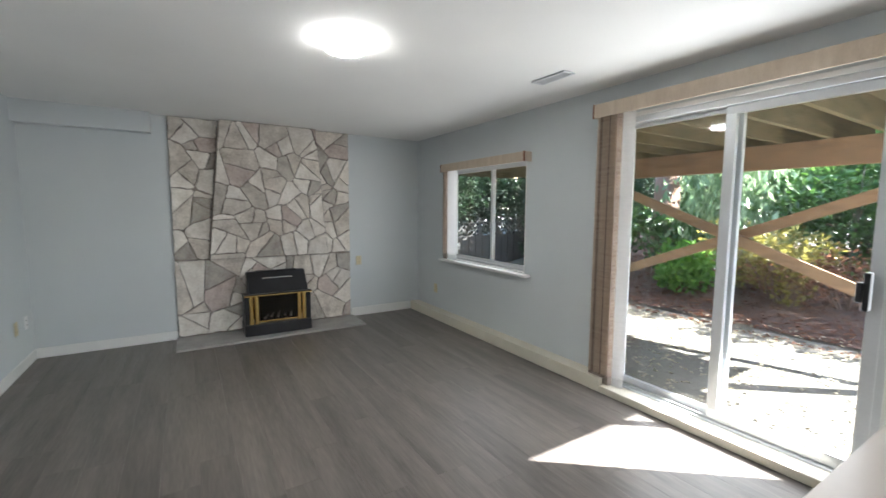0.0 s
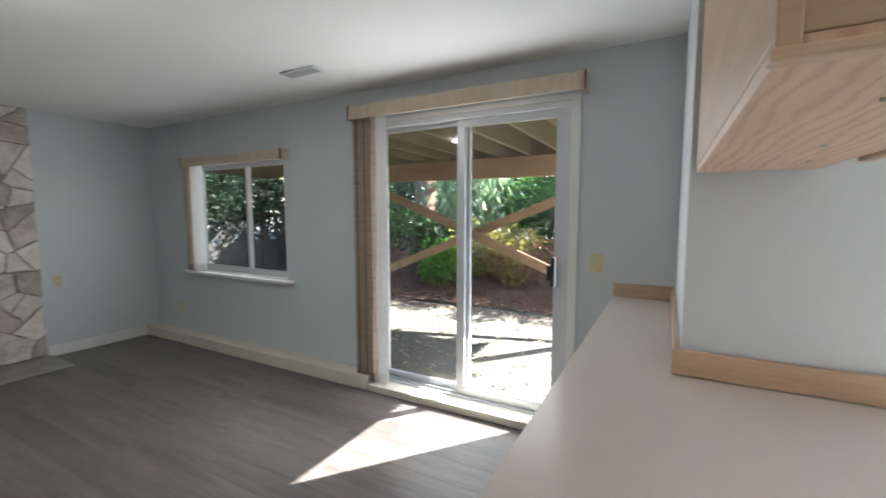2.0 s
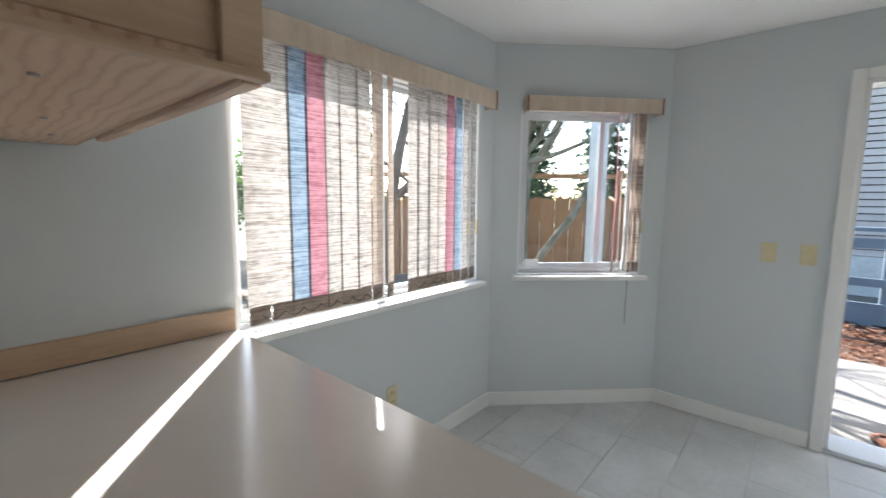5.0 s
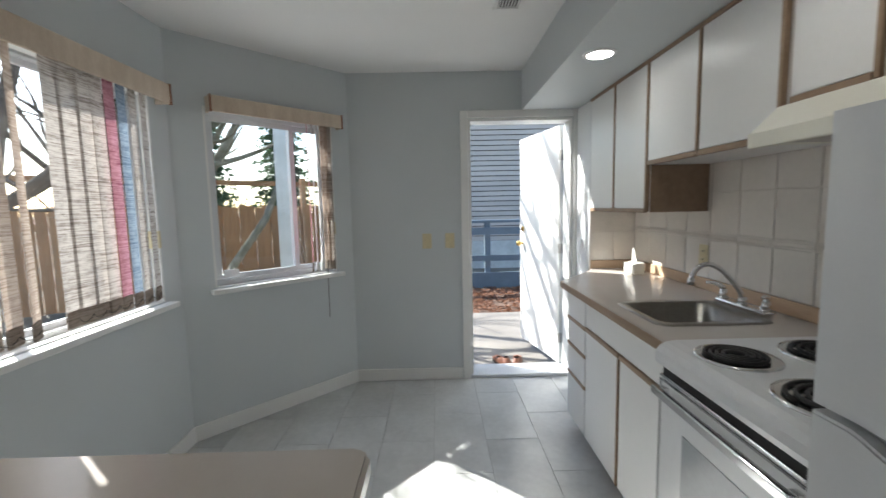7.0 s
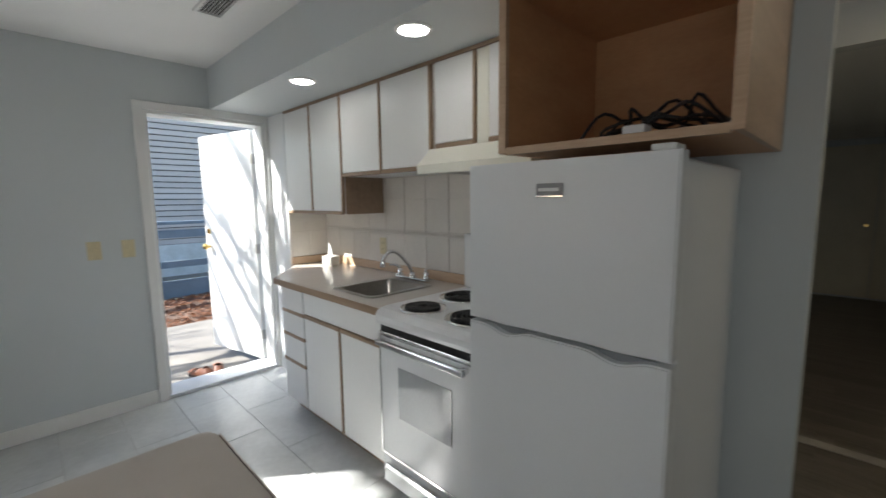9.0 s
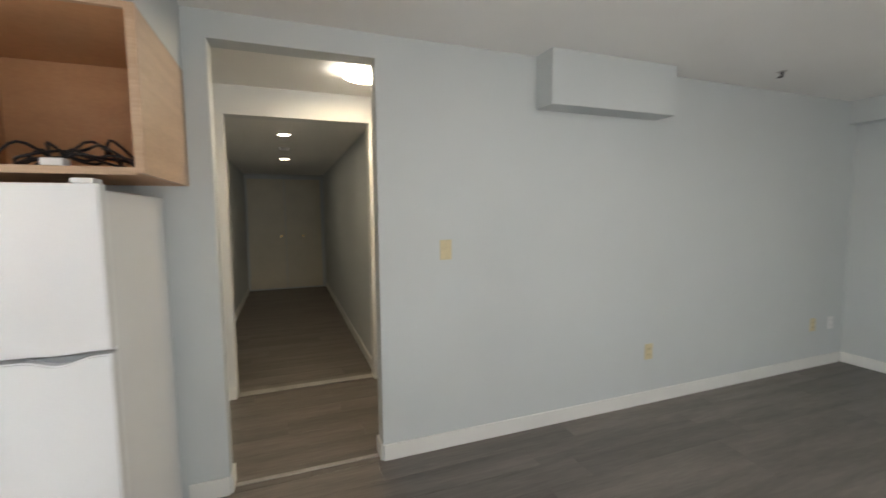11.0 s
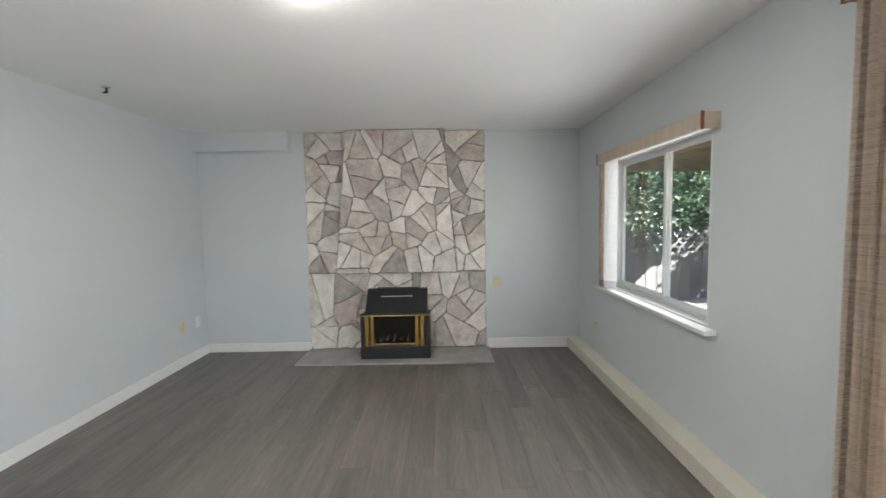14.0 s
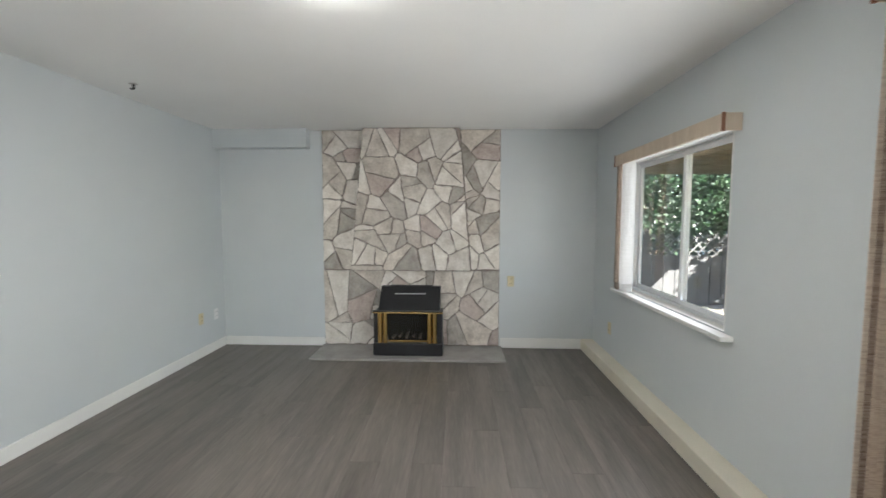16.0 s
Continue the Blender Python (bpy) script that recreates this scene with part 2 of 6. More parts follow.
VALW = mat("valance_weave", (0.66, 0.56, 0.45), 0.8, scale=5, fine=60, stretch=(4, 4, 1), color2=(0.52, 0.42, 0.32), bump=0.3, dist=0.002)
VALEND = mat("valance_end", (0.25, 0.10, 0.05), 0.5, var=0.1)
GLASS = glass_mat("window_glass", (0.97, 0.98, 0.98))
GLASSD = glass_mat("screen_glass", (0.55, 0.57, 0.58))
OVENG = mat("oven_window", (0.42, 0.44, 0.46), 0.1, var=0.05, bump=0.0)
CL_SAND = cloth("slat_sand", (0.60, 0.56, 0.52), (0.24, 0.20, 0.175))
CL_BROWN = cloth("slat_brown", (0.52, 0.43, 0.36), (0.27, 0.20, 0.16), 0.4)
CL_TAN = cloth("slat_tan", (0.80, 0.71, 0.61), (0.62, 0.51, 0.42), 0.4)
CL_BLUE = cloth("slat_blue", (0.32, 0.40, 0.49), (0.11, 0.165, 0.235))
CL_RED = cloth("slat_red", (0.51, 0.26, 0.30), (0.25, 0.085, 0.115))
CL_WHITE = cloth("slat_white", (0.82, 0.82, 0.82), (0.76, 0.76, 0.755), 0.3)
CL_HEM = cloth("slat_hem", (0.40, 0.35, 0.31), (0.22, 0.18, 0.15), 0.3)
LAMP = glow("lamp_diffuser", (1.0, 0.97, 0.92), 10.0)
LAMPS = glow("lamp_rim", (1.0, 0.96, 0.90), 2.2)
POT = glow("pot_light", (1.0, 0.97, 0.92), 7.0)
HALLP = glow("hall_light", (1.0, 0.78, 0.50), 7.0)
HALLD = glow("hall_spot", (1.0, 0.84, 0.62), 5.0)
DECKW = mat("weathered_deck", (0.25, 0.20, 0.115), 0.85, scale=3, fine=30, stretch=(1, 5, 5), color2=(0.10, 0.09, 0.045), bump=0.3, dist=0.003)
BEAMW = mat("beam_wood", (0.33, 0.20, 0.11), 0.8, scale=3, fine=30, stretch=(6, 1, 6), color2=(0.19, 0.115, 0.062), bump=0.3, dist=0.003)
FENCEW = mat("fence_wood", (0.40, 0.21, 0.095), 0.8, scale=3, fine=30, stretch=(6, 6, 1), color2=(0.26, 0.13, 0.055), bump=0.3, dist=0.003,
             random=0.15)
BARK = mat("bark", (0.16, 0.125, 0.10), 0.95, scale=6, fine=40, stretch=(4, 4, 0.8), color2=(0.075, 0.058, 0.045), bump=0.9, dist=0.02)
BARKG = mat("mossy_bark", (0.27, 0.24, 0.18), 0.95, scale=6, fine=40, color2=(0.09, 0.085, 0.05), bump=0.8, dist=0.01)
GROUND = mat("yard_ground", (0.215, 0.198, 0.165), 0.95, scale=1.1, fine=22, color2=(0.12, 0.108, 0.083), bump=0.5, bump_scale=30, dist=0.015)
MULCH = mat("bark_mulch", (0.17, 0.10, 0.07), 0.95, scale=5, fine=40, color2=(0.08, 0.05, 0.035), bump=0.9, bump_scale=40, dist=0.03)
CONC = mat("concrete", (0.25, 0.23, 0.205), 0.9, scale=2, fine=140, color2=(0.165, 0.15, 0.135), bump=0.4, bump_scale=180, dist=0.004)
SIDING = mat("lap_siding", (0.50, 0.445, 0.40), 0.7, scale=1.5, fine=30, stretch=(0.6, 1, 3), color2=(0.40, 0.355, 0.32), bump=0.1, random=0.05)
RAILP = mat("blue_grey_paint", (0.13, 0.17, 0.21), 0.6, var=0.1, scale=4, bump=0.2, dist=0.002)
WHITEP = mat("post_paint", (0.62, 0.63, 0.61), 0.6, scale=4, fine=20, color2=(0.45, 0.46, 0.43), bump=0.1)
LEATHER = mat("brown_leather", (0.20, 0.075, 0.04), 0.5, var=0.2, scale=20, bump=0.2)
SOLE = mat("dark_sole", (0.03, 0.022, 0.018), 0.8, var=0.1)
PAPER = mat("tissue_packet", (0.82, 0.80, 0.74), 0.6, var=0.05, scale=10)
LEAF_L = leaf_mat("laurel_leaf", (0.035, 0.085, 0.02), (0.12, 0.24, 0.05), 0.4)
LEAF_N = leaf_mat("dark_evergreen_leaf", (0.008, 0.022, 0.009), (0.035, 0.075, 0.028), 0.65)
FENCEG = mat("grey_fence_wood", (0.075, 0.072, 0.07), 0.85, scale=3, fine=30, stretch=(6, 6, 1), color2=(0.07, 0.067, 0.064), bump=0.3, dist=0.003)
LEAF_B = leaf_mat("bright_leaf", (0.08, 0.22, 0.03), (0.20, 0.40, 0.07))
LEAF_Y = leaf_mat("yellow_leaf", (0.22, 0.19, 0.04), (0.38, 0.34, 0.09))
LEAF_P = leaf_mat("pale_frond", (0.12, 0.20, 0.09), (0.40, 0.52, 0.30))
LEAF_D = leaf_mat("conifer_needle", (0.025, 0.05, 0.022), (0.07, 0.115, 0.055), 0.7)
LEAF_R = leaf_mat("fallen_leaf", (0.12, 0.05, 0.025), (0.30, 0.14, 0.08), 0.8)
TWIG = mat("twig", (0.19, 0.13, 0.10), 0.9, var=0.2, scale=10)

# ---- building helpers ----
ORIGIN = {}


def box(bm, x0, x1, y0, y1, z0, z1, bevel=0.0, m=None):
    """A box, its edges rounded by bevel, laid by the pose m."""
    r = bmesh.ops.create_cube(bm, size=1.0)
    vs = r["verts"]
    for v in vs:
        v.co = Vector(((x0 + x1) / 2 + v.co.x * (x1 - x0), (y0 + y1) / 2 + v.co.y * (y1 - y0), (z0 + z1) / 2 + v.co.z * (z1 - z0)))
    if bevel:
        es = list({e for v in vs for e in v.link_edges})
        out = bmesh.ops.bevel(bm, geom=es, offset=bevel, segments=2, affect='EDGES', profile=0.5)
        vs = list({v for f in out["faces"] for v in f.verts} | {v for v in vs if v.is_valid})
    if m is not None:
        bmesh.ops.transform(bm, matrix=m, verts=vs)
    return vs


def boxes(*dims, bevel=0.0, m=None):
    bm = bmesh.new()
    for d in dims:
        box(bm, *d, bevel=bevel, m=m)
    return bm


def cyl(bm, p, q, r, r2=None, seg=16):
    """A round bar from p to q."""
    p, q = Vector(p), Vector(q)
    d = q - p
    m = Matrix.Translation((p + q) / 2) @ d.to_track_quat('Z', 'Y').to_matrix().to_4x4()
    return bmesh.ops.create_cone(bm, cap_ends=True, segments=seg, radius1=r, radius2=r if r2 is None else r2, depth=d.length, matrix=m)["verts"]


def cyls(*rods, seg=16):
    bm = bmesh.new()
    for r in rods:
        cyl(bm, *r, seg=seg)
    return bm


def tube(bm, pts, r, seg=8, ends=True):
    """A bent tube through the points; r may be a list."""
    pts = [Vector(p) for p in pts]
    rs = r if isinstance(r, (list, tuple)) else [r] * len(pts)
    rings = []
    for i, p in enumerate(pts):
        d = (pts[min(i + 1, len(pts) - 1)] - pts[max(i - 1, 0)]).normalized()
        q = d.to_track_quat('Z', 'Y')
        rings.append([bm.verts.new(p + q @ Vector((math.cos(a) * rs[i], math.sin(a) * rs[i], 0)))
                      for a in [2 * math.pi * k / seg for k in range(seg)]])
    for a, b in zip(rings, rings[1:]):
        for k in range(seg):
            bm.faces.new((a[k], a[(k + 1) % seg], b[(k + 1) % seg], b[k]))
    if ends:
        bm.faces.new(rings[0][::-1])
        bm.faces.new(rings[-1])


def prism(bm, poly, z0, z1, m=None):
    """A flat polygon (x, y) drawn out from z0 to z1."""
    a = [bm.verts.new((x, y, z0)) for x, y in poly]
    b = [bm.verts.new((x, y, z1)) for x, y in poly]
    k = len(poly)
    fs = [bm.faces.new(a[::-1]), bm.faces.new(b)] + [bm.faces.new((a[i], a[(i + 1) % k], b[(i + 1) % k], b[i])) for i in range(k)]
    bmesh.ops.recalc_face_normals(bm, faces=fs)
    if m is not None:
        bmesh.ops.transform(bm, matrix=m, verts=a + b)


def rounded(x0, x1, y0, y1, r, z, seg=5):
    pts = []
    for cx, cy, a0 in ((x1 - r, y1 - r, 0), (x0 + r, y1 - r, 90), (x0 + r, y0 + r, 180), (x1 - r, y0 + r, 270)):
        for i in range(seg + 1):
            a = radians(a0 + 90 * i / seg)
            pts.append((cx + r * math.cos(a), cy + r * math.sin(a), z))
    return pts


def loft(bm, loops, cap=True):
    rings = [[bm.verts.new(p) for p in lp] for lp in loops]
    for a, b in zip(rings, rings[1:]):
        k = len(a)
        for i in range(k):
            bm.faces.new((a[i], a[(i + 1) % k], b[(i + 1) % k], b[i]))
    if cap:
        bm.faces.new(rings[-1])


def mesh_of(bm, name, material, smooth=False):
    me = bpy.data.meshes.new(name)
    bm.to_mesh(me)
    bm.free()
    me.materials.append(material)
    if smooth:
        for p in me.polygons:
            p.use_smooth = True
    return me


def thing(name, at, label, category, group="", kind="", m=None):
    """An empty at the base of a thing. Parts are then given in world metres, or in the pose m."""
    ob = new(name)
    base = m if m is not None else Matrix.Translation(at)
    ob.matrix_world = base
    ORIGIN[ob] = base.copy()
    return tagged(ob, label, category, group, kind)


def part(name, bm, material, parent, label="", smooth=False):
    """One mesh under a thing or a part, given in world metres."""
    base = ORIGIN[parent]
    bmesh.ops.transform(bm, matrix=base.inverted(), verts=bm.verts)
    ob = new(name, mesh_of(bm, name, material, smooth))
    ob.parent = parent
    ORIGIN[ob] = base
    return tagged(ob, label)


def solid(name, bm, material, label, category, kind="", group="", smooth=False):
    """A thing of one mesh."""
    ob = new(name, mesh_of(bm, name, material, smooth))
    ORIGIN[ob] = Matrix.Identity(4)
    return tagged(ob, label, category, group, kind)


def face(x, y, angle):
    """The pose of a wall's inner face: x along it to the right, y outwards, z up."""
    return pose(x, y, 0, 0, 0, angle)


def cut_wall(length, thick, height, holes, start=0.0):
    """Boxes of a wall with openings (x0, x1, z0, z1), in the wall's own pose."""
    out = []
    xs = start
    for x0, x1, z0, z1 in sorted(holes):
        if x0 > xs:
            out.append((xs, x0, 0, thick, 0, height))
        if z0 > 0:
            out.append((x0, x1, 0, thick, 0, z0))
        if z1 < height:
            out.append((x0, x1, 0, thick, z1, height))
        xs = x1
    if xs < length:
        out.append((xs, length, 0, thick, 0, height))
    return out


H = 2.35
EX = 4.065        # inner face of the long wall with the sliding door
KX = 2.86         # inner face of the kitchen's window wall
JY = -5.285       # inner face of the jog between the two
DY = -8.41        # inner face of the kitchen's door wall
F_E = face(EX, 0, -90)
F_K = face(KX, JY, -90)
F_D = face(KX, -7.59, math.degrees(math.atan2(-0.822, -0.815)))
LD = math.hypot(0.822, 0.815)
F_S = face(2.045, DY, 180)
TH = 0.16

# ---- the large structure ----
solid("wall_east", boxes(*cut_wall(-JY, TH, H, [(0.765, 2.195, 0.79, 1.90), (3.17, 4.695, 0.03, 2.085)], start=-0.16), m=F_E), WALL,
      "pale grey painted wall with window and sliding door", "wall", "structure")
solid("wall_jog", boxes((KX, EX + TH, JY - TH, JY, 0, H)), WALL, "pale grey painted wall return beside the counter", "wall", "structure")
solid("wall_kitchen", boxes(*cut_wall(7.59 + JY, TH, H, [(0.69, 2.155, 0.885, 1.97)], start=0.16), m=F_K), WALL,
      "pale grey painted kitchen wall below and around the window", "wall", "structure")
solid("wall_bay", boxes(*cut_wall(LD, TH, H, [(0.175, 1.015, 0.90, 1.97)]), m=F_D), WALL, "pale grey painted angled wall with a window",
      "wall", "structure")
solid("wall_south", boxes(*cut_wall(2.045, TH, H, [(0.895, 1.685, 0.0, 2.01)]), m=F_S), WALL, "pale grey painted wall with the open back door",
      "wall", "structure")
solid("wall_corner_fill", boxes((0.0, 0.33, DY, -8.12, 0, 2.06)), WALLW, "white painted wall return beside the back door", "wall", "structure")
solid("wall_north", boxes((-0.12, EX + TH, 0, 0.16, 0, H)), WALL, "pale grey painted wall behind the stone fireplace", "wall", "structure")
F_W = face(0, DY, 90)
solid("wall_west", boxes((-0.12, 0, -5.10, DY - TH, 0, H), (-0.12, 0, -4.315, 0, 0, H), (-0.12, 0, -5.10, -4.315, 2.225, H)), WALL,
      "pale grey painted wall with an opening to the hall", "wall", "structure")
_bm = boxes((-1.32, EX + TH, JY - TH, 0.16, H, H + 0.12))
prism(_bm, [(-1.32, JY - TH), (-1.32, DY - TH), (2.11, DY - TH), (KX + TH, -7.65), (KX + TH, JY - TH)], H, H + 0.12)
solid("ceiling", _bm, CEIL, "white lightly textured ceiling", "ceiling", "structure")
solid("ceiling_bulkhead", boxes((0, 0.745, DY, -5.20, 2.065, H)), WALL, "grey painted bulkhead over the kitchen cabinets", "bulkhead", "structure")
solid("bulkhead_corner", boxes((0, 1.0, -0.124, 0, 2.155, H)), WALL, "pale grey painted boxed bulkhead in the corner", "bulkhead", "structure")
solid("bulkhead_duct", boxes((0, 0.16, -3.32, -2.36, 2.035, H)), WALL, "pale grey painted boxed duct on the wall", "bulkhead", "structure")
solid("subfloor", boxes((-6.2, EX, -5.3, 0, -0.10, -0.006)), SUBFLOOR, "dark joint bed under the planks", "floor", "structure")

# hall beyond the opening
solid("wall_hall_cross", boxes((-1.32, -1.2, -6.2, -5.19, 0, H), (-1.32, -1.2, -4.13, -3.0, 0, H), (-1.32, -1.2, -5.19, -4.13, 2.14, H)), WALLW,
      "pale painted wall across the hall", "wall", "structure")
solid("wall_hall_ends", boxes((-1.2, -0.12, -3.0, -2.9, 0, H), (-1.2, -0.12, -6.3, -6.2, 0, H)), WALLW, "pale painted hall wall", "wall", "structure")
solid("wall_hall_sides", boxes((-6.2, -1.32, -5.60, -5.48, 0, 2.3), (-6.2, -1.32, -4.10, -3.98, 0, 2.3)), WALL, "grey painted hall walls", "wall",
      "structure")
solid("wall_hall_back", boxes((-6.2, -6.08, -5.48, -4.10, 0, 2.3)), WALL, "grey painted wall at the hall's end", "wall", "structure")
solid("ceiling_hall", boxes((-6.2, -1.32, -5.60, -3.98, 2.14, 2.26)), CEIL, "low white hall ceiling", "ceiling", "structure")


def skirting(name, runs, material=TRIM, h=0.095, label="white painted baseboard"):
    bm = bmesh.new()
    for r in runs:
        box(bm, *r, 0, h, bevel=0.004)
    return solid(name, bm, material, label, "baseboard", "structure")


skirting("baseboard_west", [(0.001, 0.014, -4.315, -0.014), (0.001, 0.014, -5.28, -5.10), (-0.12, 0.0, -4.329, -4.316), (-0.12, 0, -5.099, -5.086)])
skirting("baseboard_north_left", [(0.014, 1.13, -0.015, -0.001)])
skirting("baseboard_north_right", [(3.06, 3.93, -0.016, -0.001)], h=0.11)
skirting("baseboard_south", [(1.215, 2.045, DY + 0.001, DY + 0.014)])
skirting("baseboard_kitchen", [(KX - 0.014, KX - 0.001, -7.59, -5.90)])
_bm = boxes((0.0, LD, -0.014, -0.001, 0, 0.095), bevel=0.004, m=F_D)
solid("baseboard_bay", _bm, TRIM, "white painted baseboard", "baseboard", "structure")
solid("baseboard_ledge", boxes((3.93, EX - 0.001, -3.2, -0.001, 0, 0.11), bevel=0.006), CREAM, "cream painted boxed ledge along the wall",
      "baseboard", "structure")
solid("baseboard_slider_ledge", boxes((3.93, EX - 0.001, -4.96, -3.202, 0, 0.055), bevel=0.006), CREAM,
      "worn cream painted sill step at the sliding door", "sill", "structure")
skirting("baseboard_hall", [(-6.08, -1.32, -4.114, -4.101), (-6.08, -1.32, -5.479, -5.466), (-1.199, -1.186, -4.13, -3.0), (-1.199, -1.186, -6.2, -5.19)])
skirting("threshold_hall", [(-1.30, -1.22, -5.19, -4.13)], HEARTH, 0.008, "pale metal floor threshold strip")
skirting("threshold_opening", [(-0.075, -0.045, -5.085, -4.33)], HEARTH, 0.008, "pale floor threshold strip")


# ---- windows and doors ----
def blind(label, m, x0, x1, zt, slats, zb, depth=0.1, group="window blinds", val=(0, 0), drop=0.10, chain=False):
    """A vertical blind: valance on the wall's inner side and each slat as a part. slats: (x, turn in degrees, material)."""
    t = thing("vertical_blind", (0, 0, 0), label, "blind", group, m=m @ Matrix.Translation((0, 0, 0)))
    a, b = x0 - val[0], x1 + val[1]
    part("valance", boxes((a, b, -depth, -depth + 0.012, zt - drop, zt), bevel=0.003, m=m), VALW, t, "woven cream valance")
    part("valance_top", boxes((a + 0.004, b - 0.004, -depth + 0.013, -0.002, zt - 0.014, zt - 0.002), m=m), VALW, t)
    for xe in (a - 0.008, b + 0.001):
        part("valance_end", boxes((xe, xe + 0.007, -depth + 0.013, -0.002, zt - drop, zt), m=m), VALW, t, "woven cream valance return")
        part("end_strip", boxes((xe - 0.001, xe + 0.008, -depth - 0.004, -depth + 0.012, zt - drop - 0.003, zt + 0.003), m=m), VALEND, t, "reddish brown corner strip")
    part("track", boxes((a + 0.02, b - 0.02, -depth * 0.5 - 0.02, -depth * 0.5 + 0.02, zt - 0.06, zt - 0.03), m=m), ALU, t, "metal headrail")
    for x, turn, material in slats:
        w = 0.045
        s = bmesh.new()
        mm = m @ pose(x, -depth * 0.5, 0, 0, 0, turn)
        n = 5
        cols = [(w * (2 * i / (n - 1) - 1), 0.004 * (1 - (2 * i / (n - 1) - 1) ** 2)) for i in range(n)]
        for (xa, ya), (xb, yb) in zip(cols, cols[1:]):
            f = [s.verts.new(mm @ Vector(c)) for c in ((xa, ya, zb + 0.06), (xb, yb, zb + 0.06), (xb, yb, zt - 0.06), (xa, ya, zt - 0.06))]
            s.faces.new(f)
        bmesh.ops.remove_doubles(s, verts=s.verts, dist=1e-5)
        sl = part("slat", s, material, t, smooth=True)
        hb = bmesh.new()
        box(hb, -w * 0.9, w * 0.9, -0.003, 0.007, zb, zb + 0.066, bevel=0.003, m=mm)
        part("hem", hb, CL_HEM if material is not CL_WHITE else CL_WHITE, sl, "weighted fabric hem")
    if chain:
        ends = [s[0] for s in slats]
        for a, b in zip(ends, ends[1:]):
            if b - a < 0.1:
                cb = bmesh.new()
                tube(cb, [m @ Vector((a + (b - a) * k / 6, -depth * 0.5 - 0.012, zb + 0.035 - 0.022 * (1 - (k / 3 - 1) ** 2))) for k in range(7)], 0.0016, seg=5)
                part("bead_chain", cb, CABLE, t)
    return t


def window(name, label, m, x0, x1, z0, z1, split, sill=0.06, inset=0.06, f=0.035, g=0.032, moving_left=False, sill_z=None, ears=0.03):
    """A sliding metal window in an opening: frame, sill, two panes with their sashes."""
    t = thing(name, (0, 0, 0), label, "window", kind="structure", m=m)
    ys, ye = inset, inset + 0.06
    fr = boxes((x0, x1, ys, ye, z0, z0 + f), (x0, x1, ys, ye, z1 - f, z1), (x0, x0 + f, ys, ye, z0 + f, z1 - f), (x1 - f, x1, ys, ye, z0 + f, z1 - f),
               bevel=0.003, m=m)
    part("window_frame", fr, ALU, t, "pale metal window frame")
    part("window_sill", boxes((x0 - ears, x1 + ears, -sill, -0.001, z0 - 0.032, z0 - 0.004), (x0 + 0.002, x1 - 0.002, 0.0, inset, z0 - 0.03, z0 + 0.003),
                              bevel=0.004, m=m), TRIM, t, "white painted wooden sill")
    part("reveal", boxes((x0, x0 + 0.012, 0.001, ys - 0.001, z0 + 0.004, z1), (x1 - 0.012, x1, 0.001, ys - 0.001, z0 + 0.004, z1),
                         (x0 + 0.012, x1 - 0.012, 0.001, ys - 0.001, z1 - 0.012, z1), m=m), TRIM, t, "white painted reveal")
    for k, (a, b) in enumerate(((x0 + f, split + g * 0.5), (split - g * 0.5, x1 - f))):
        yy = ys + 0.008 + (0.024 if (k == 0) != moving_left else 0.0)
        s = boxes((a, b, yy, yy + 0.02, z0 + f, z0 + f + g), (a, b, yy, yy + 0.02, z1 - f - g, z1 - f), (a, a + g, yy, yy + 0.02, z0 + f + g, z1 - f - g),
                  (b - g, b, yy, yy + 0.02, z0 + f + g, z1 - f - g), bevel=0.002, m=m)
        sash = part("sash", s, ALU, t, "pale metal sash")
        p = boxes((a + g - 0.004, b - g + 0.004, yy + 0.008, yy + 0.012, z0 + f + g - 0.004, z1 - f - g + 0.004), m=m)
        pane = part("pane", p, GLASS, sash)
        pane.visible_shadow = False
    return t


w1 = window("window_1", "sliding metal window in the living room wall", F_E, 0.765, 2.195, 0.79, 1.90, 1.55, sill=0.075, ears=0.085, inset=0.08, f=0.022, g=0.032)
w2 = window("window_2", "wide sliding metal window over the counter end", F_K, 0.69, 2.155, 0.885, 1.97, 1.44, moving_left=True, f=0.024, g=0.024, inset=0.05)
w3 = window("window_3", "small sliding metal window in the angled wall", F_D, 0.175, 1.015, 0.90, 1.97, 0.74, moving_left=True)
for _m, _x, _z in ((F_K, 2.14, 1.22), (F_D, 1.0, 1.22)):
    part("latch", boxes((_x - 0.012, _x + 0.012, -0.008, 0.06, _z - 0.045, _z + 0.045), bevel=0.003, m=_m), IVORY, w2 if _m is F_K else w3, "brass latch")

# blinds
blind("beige woven vertical blind drawn aside at the living room window", F_E, 0.77, 2.25, 1.955,
      [(0.82 + 0.016 * i, 84, (CL_BROWN, CL_TAN)[i % 2]) for i in range(5)] + [(0.93, 52, CL_WHITE), (0.985, 42, CL_WHITE)], 0.80, depth=0.10, drop=0.09)
blind("beige woven vertical blind stacked beside the sliding door", F_E, 3.055, 4.785, 2.205,
      [(3.085 + 0.019 * i, 80 + 5 * (i % 3), (CL_TAN, CL_BROWN, CL_TAN, CL_TAN)[i % 4]) for i in range(10)] + [(3.312, 14, CL_WHITE)], 0.065, depth=0.13,
      drop=0.1)
_sl = []
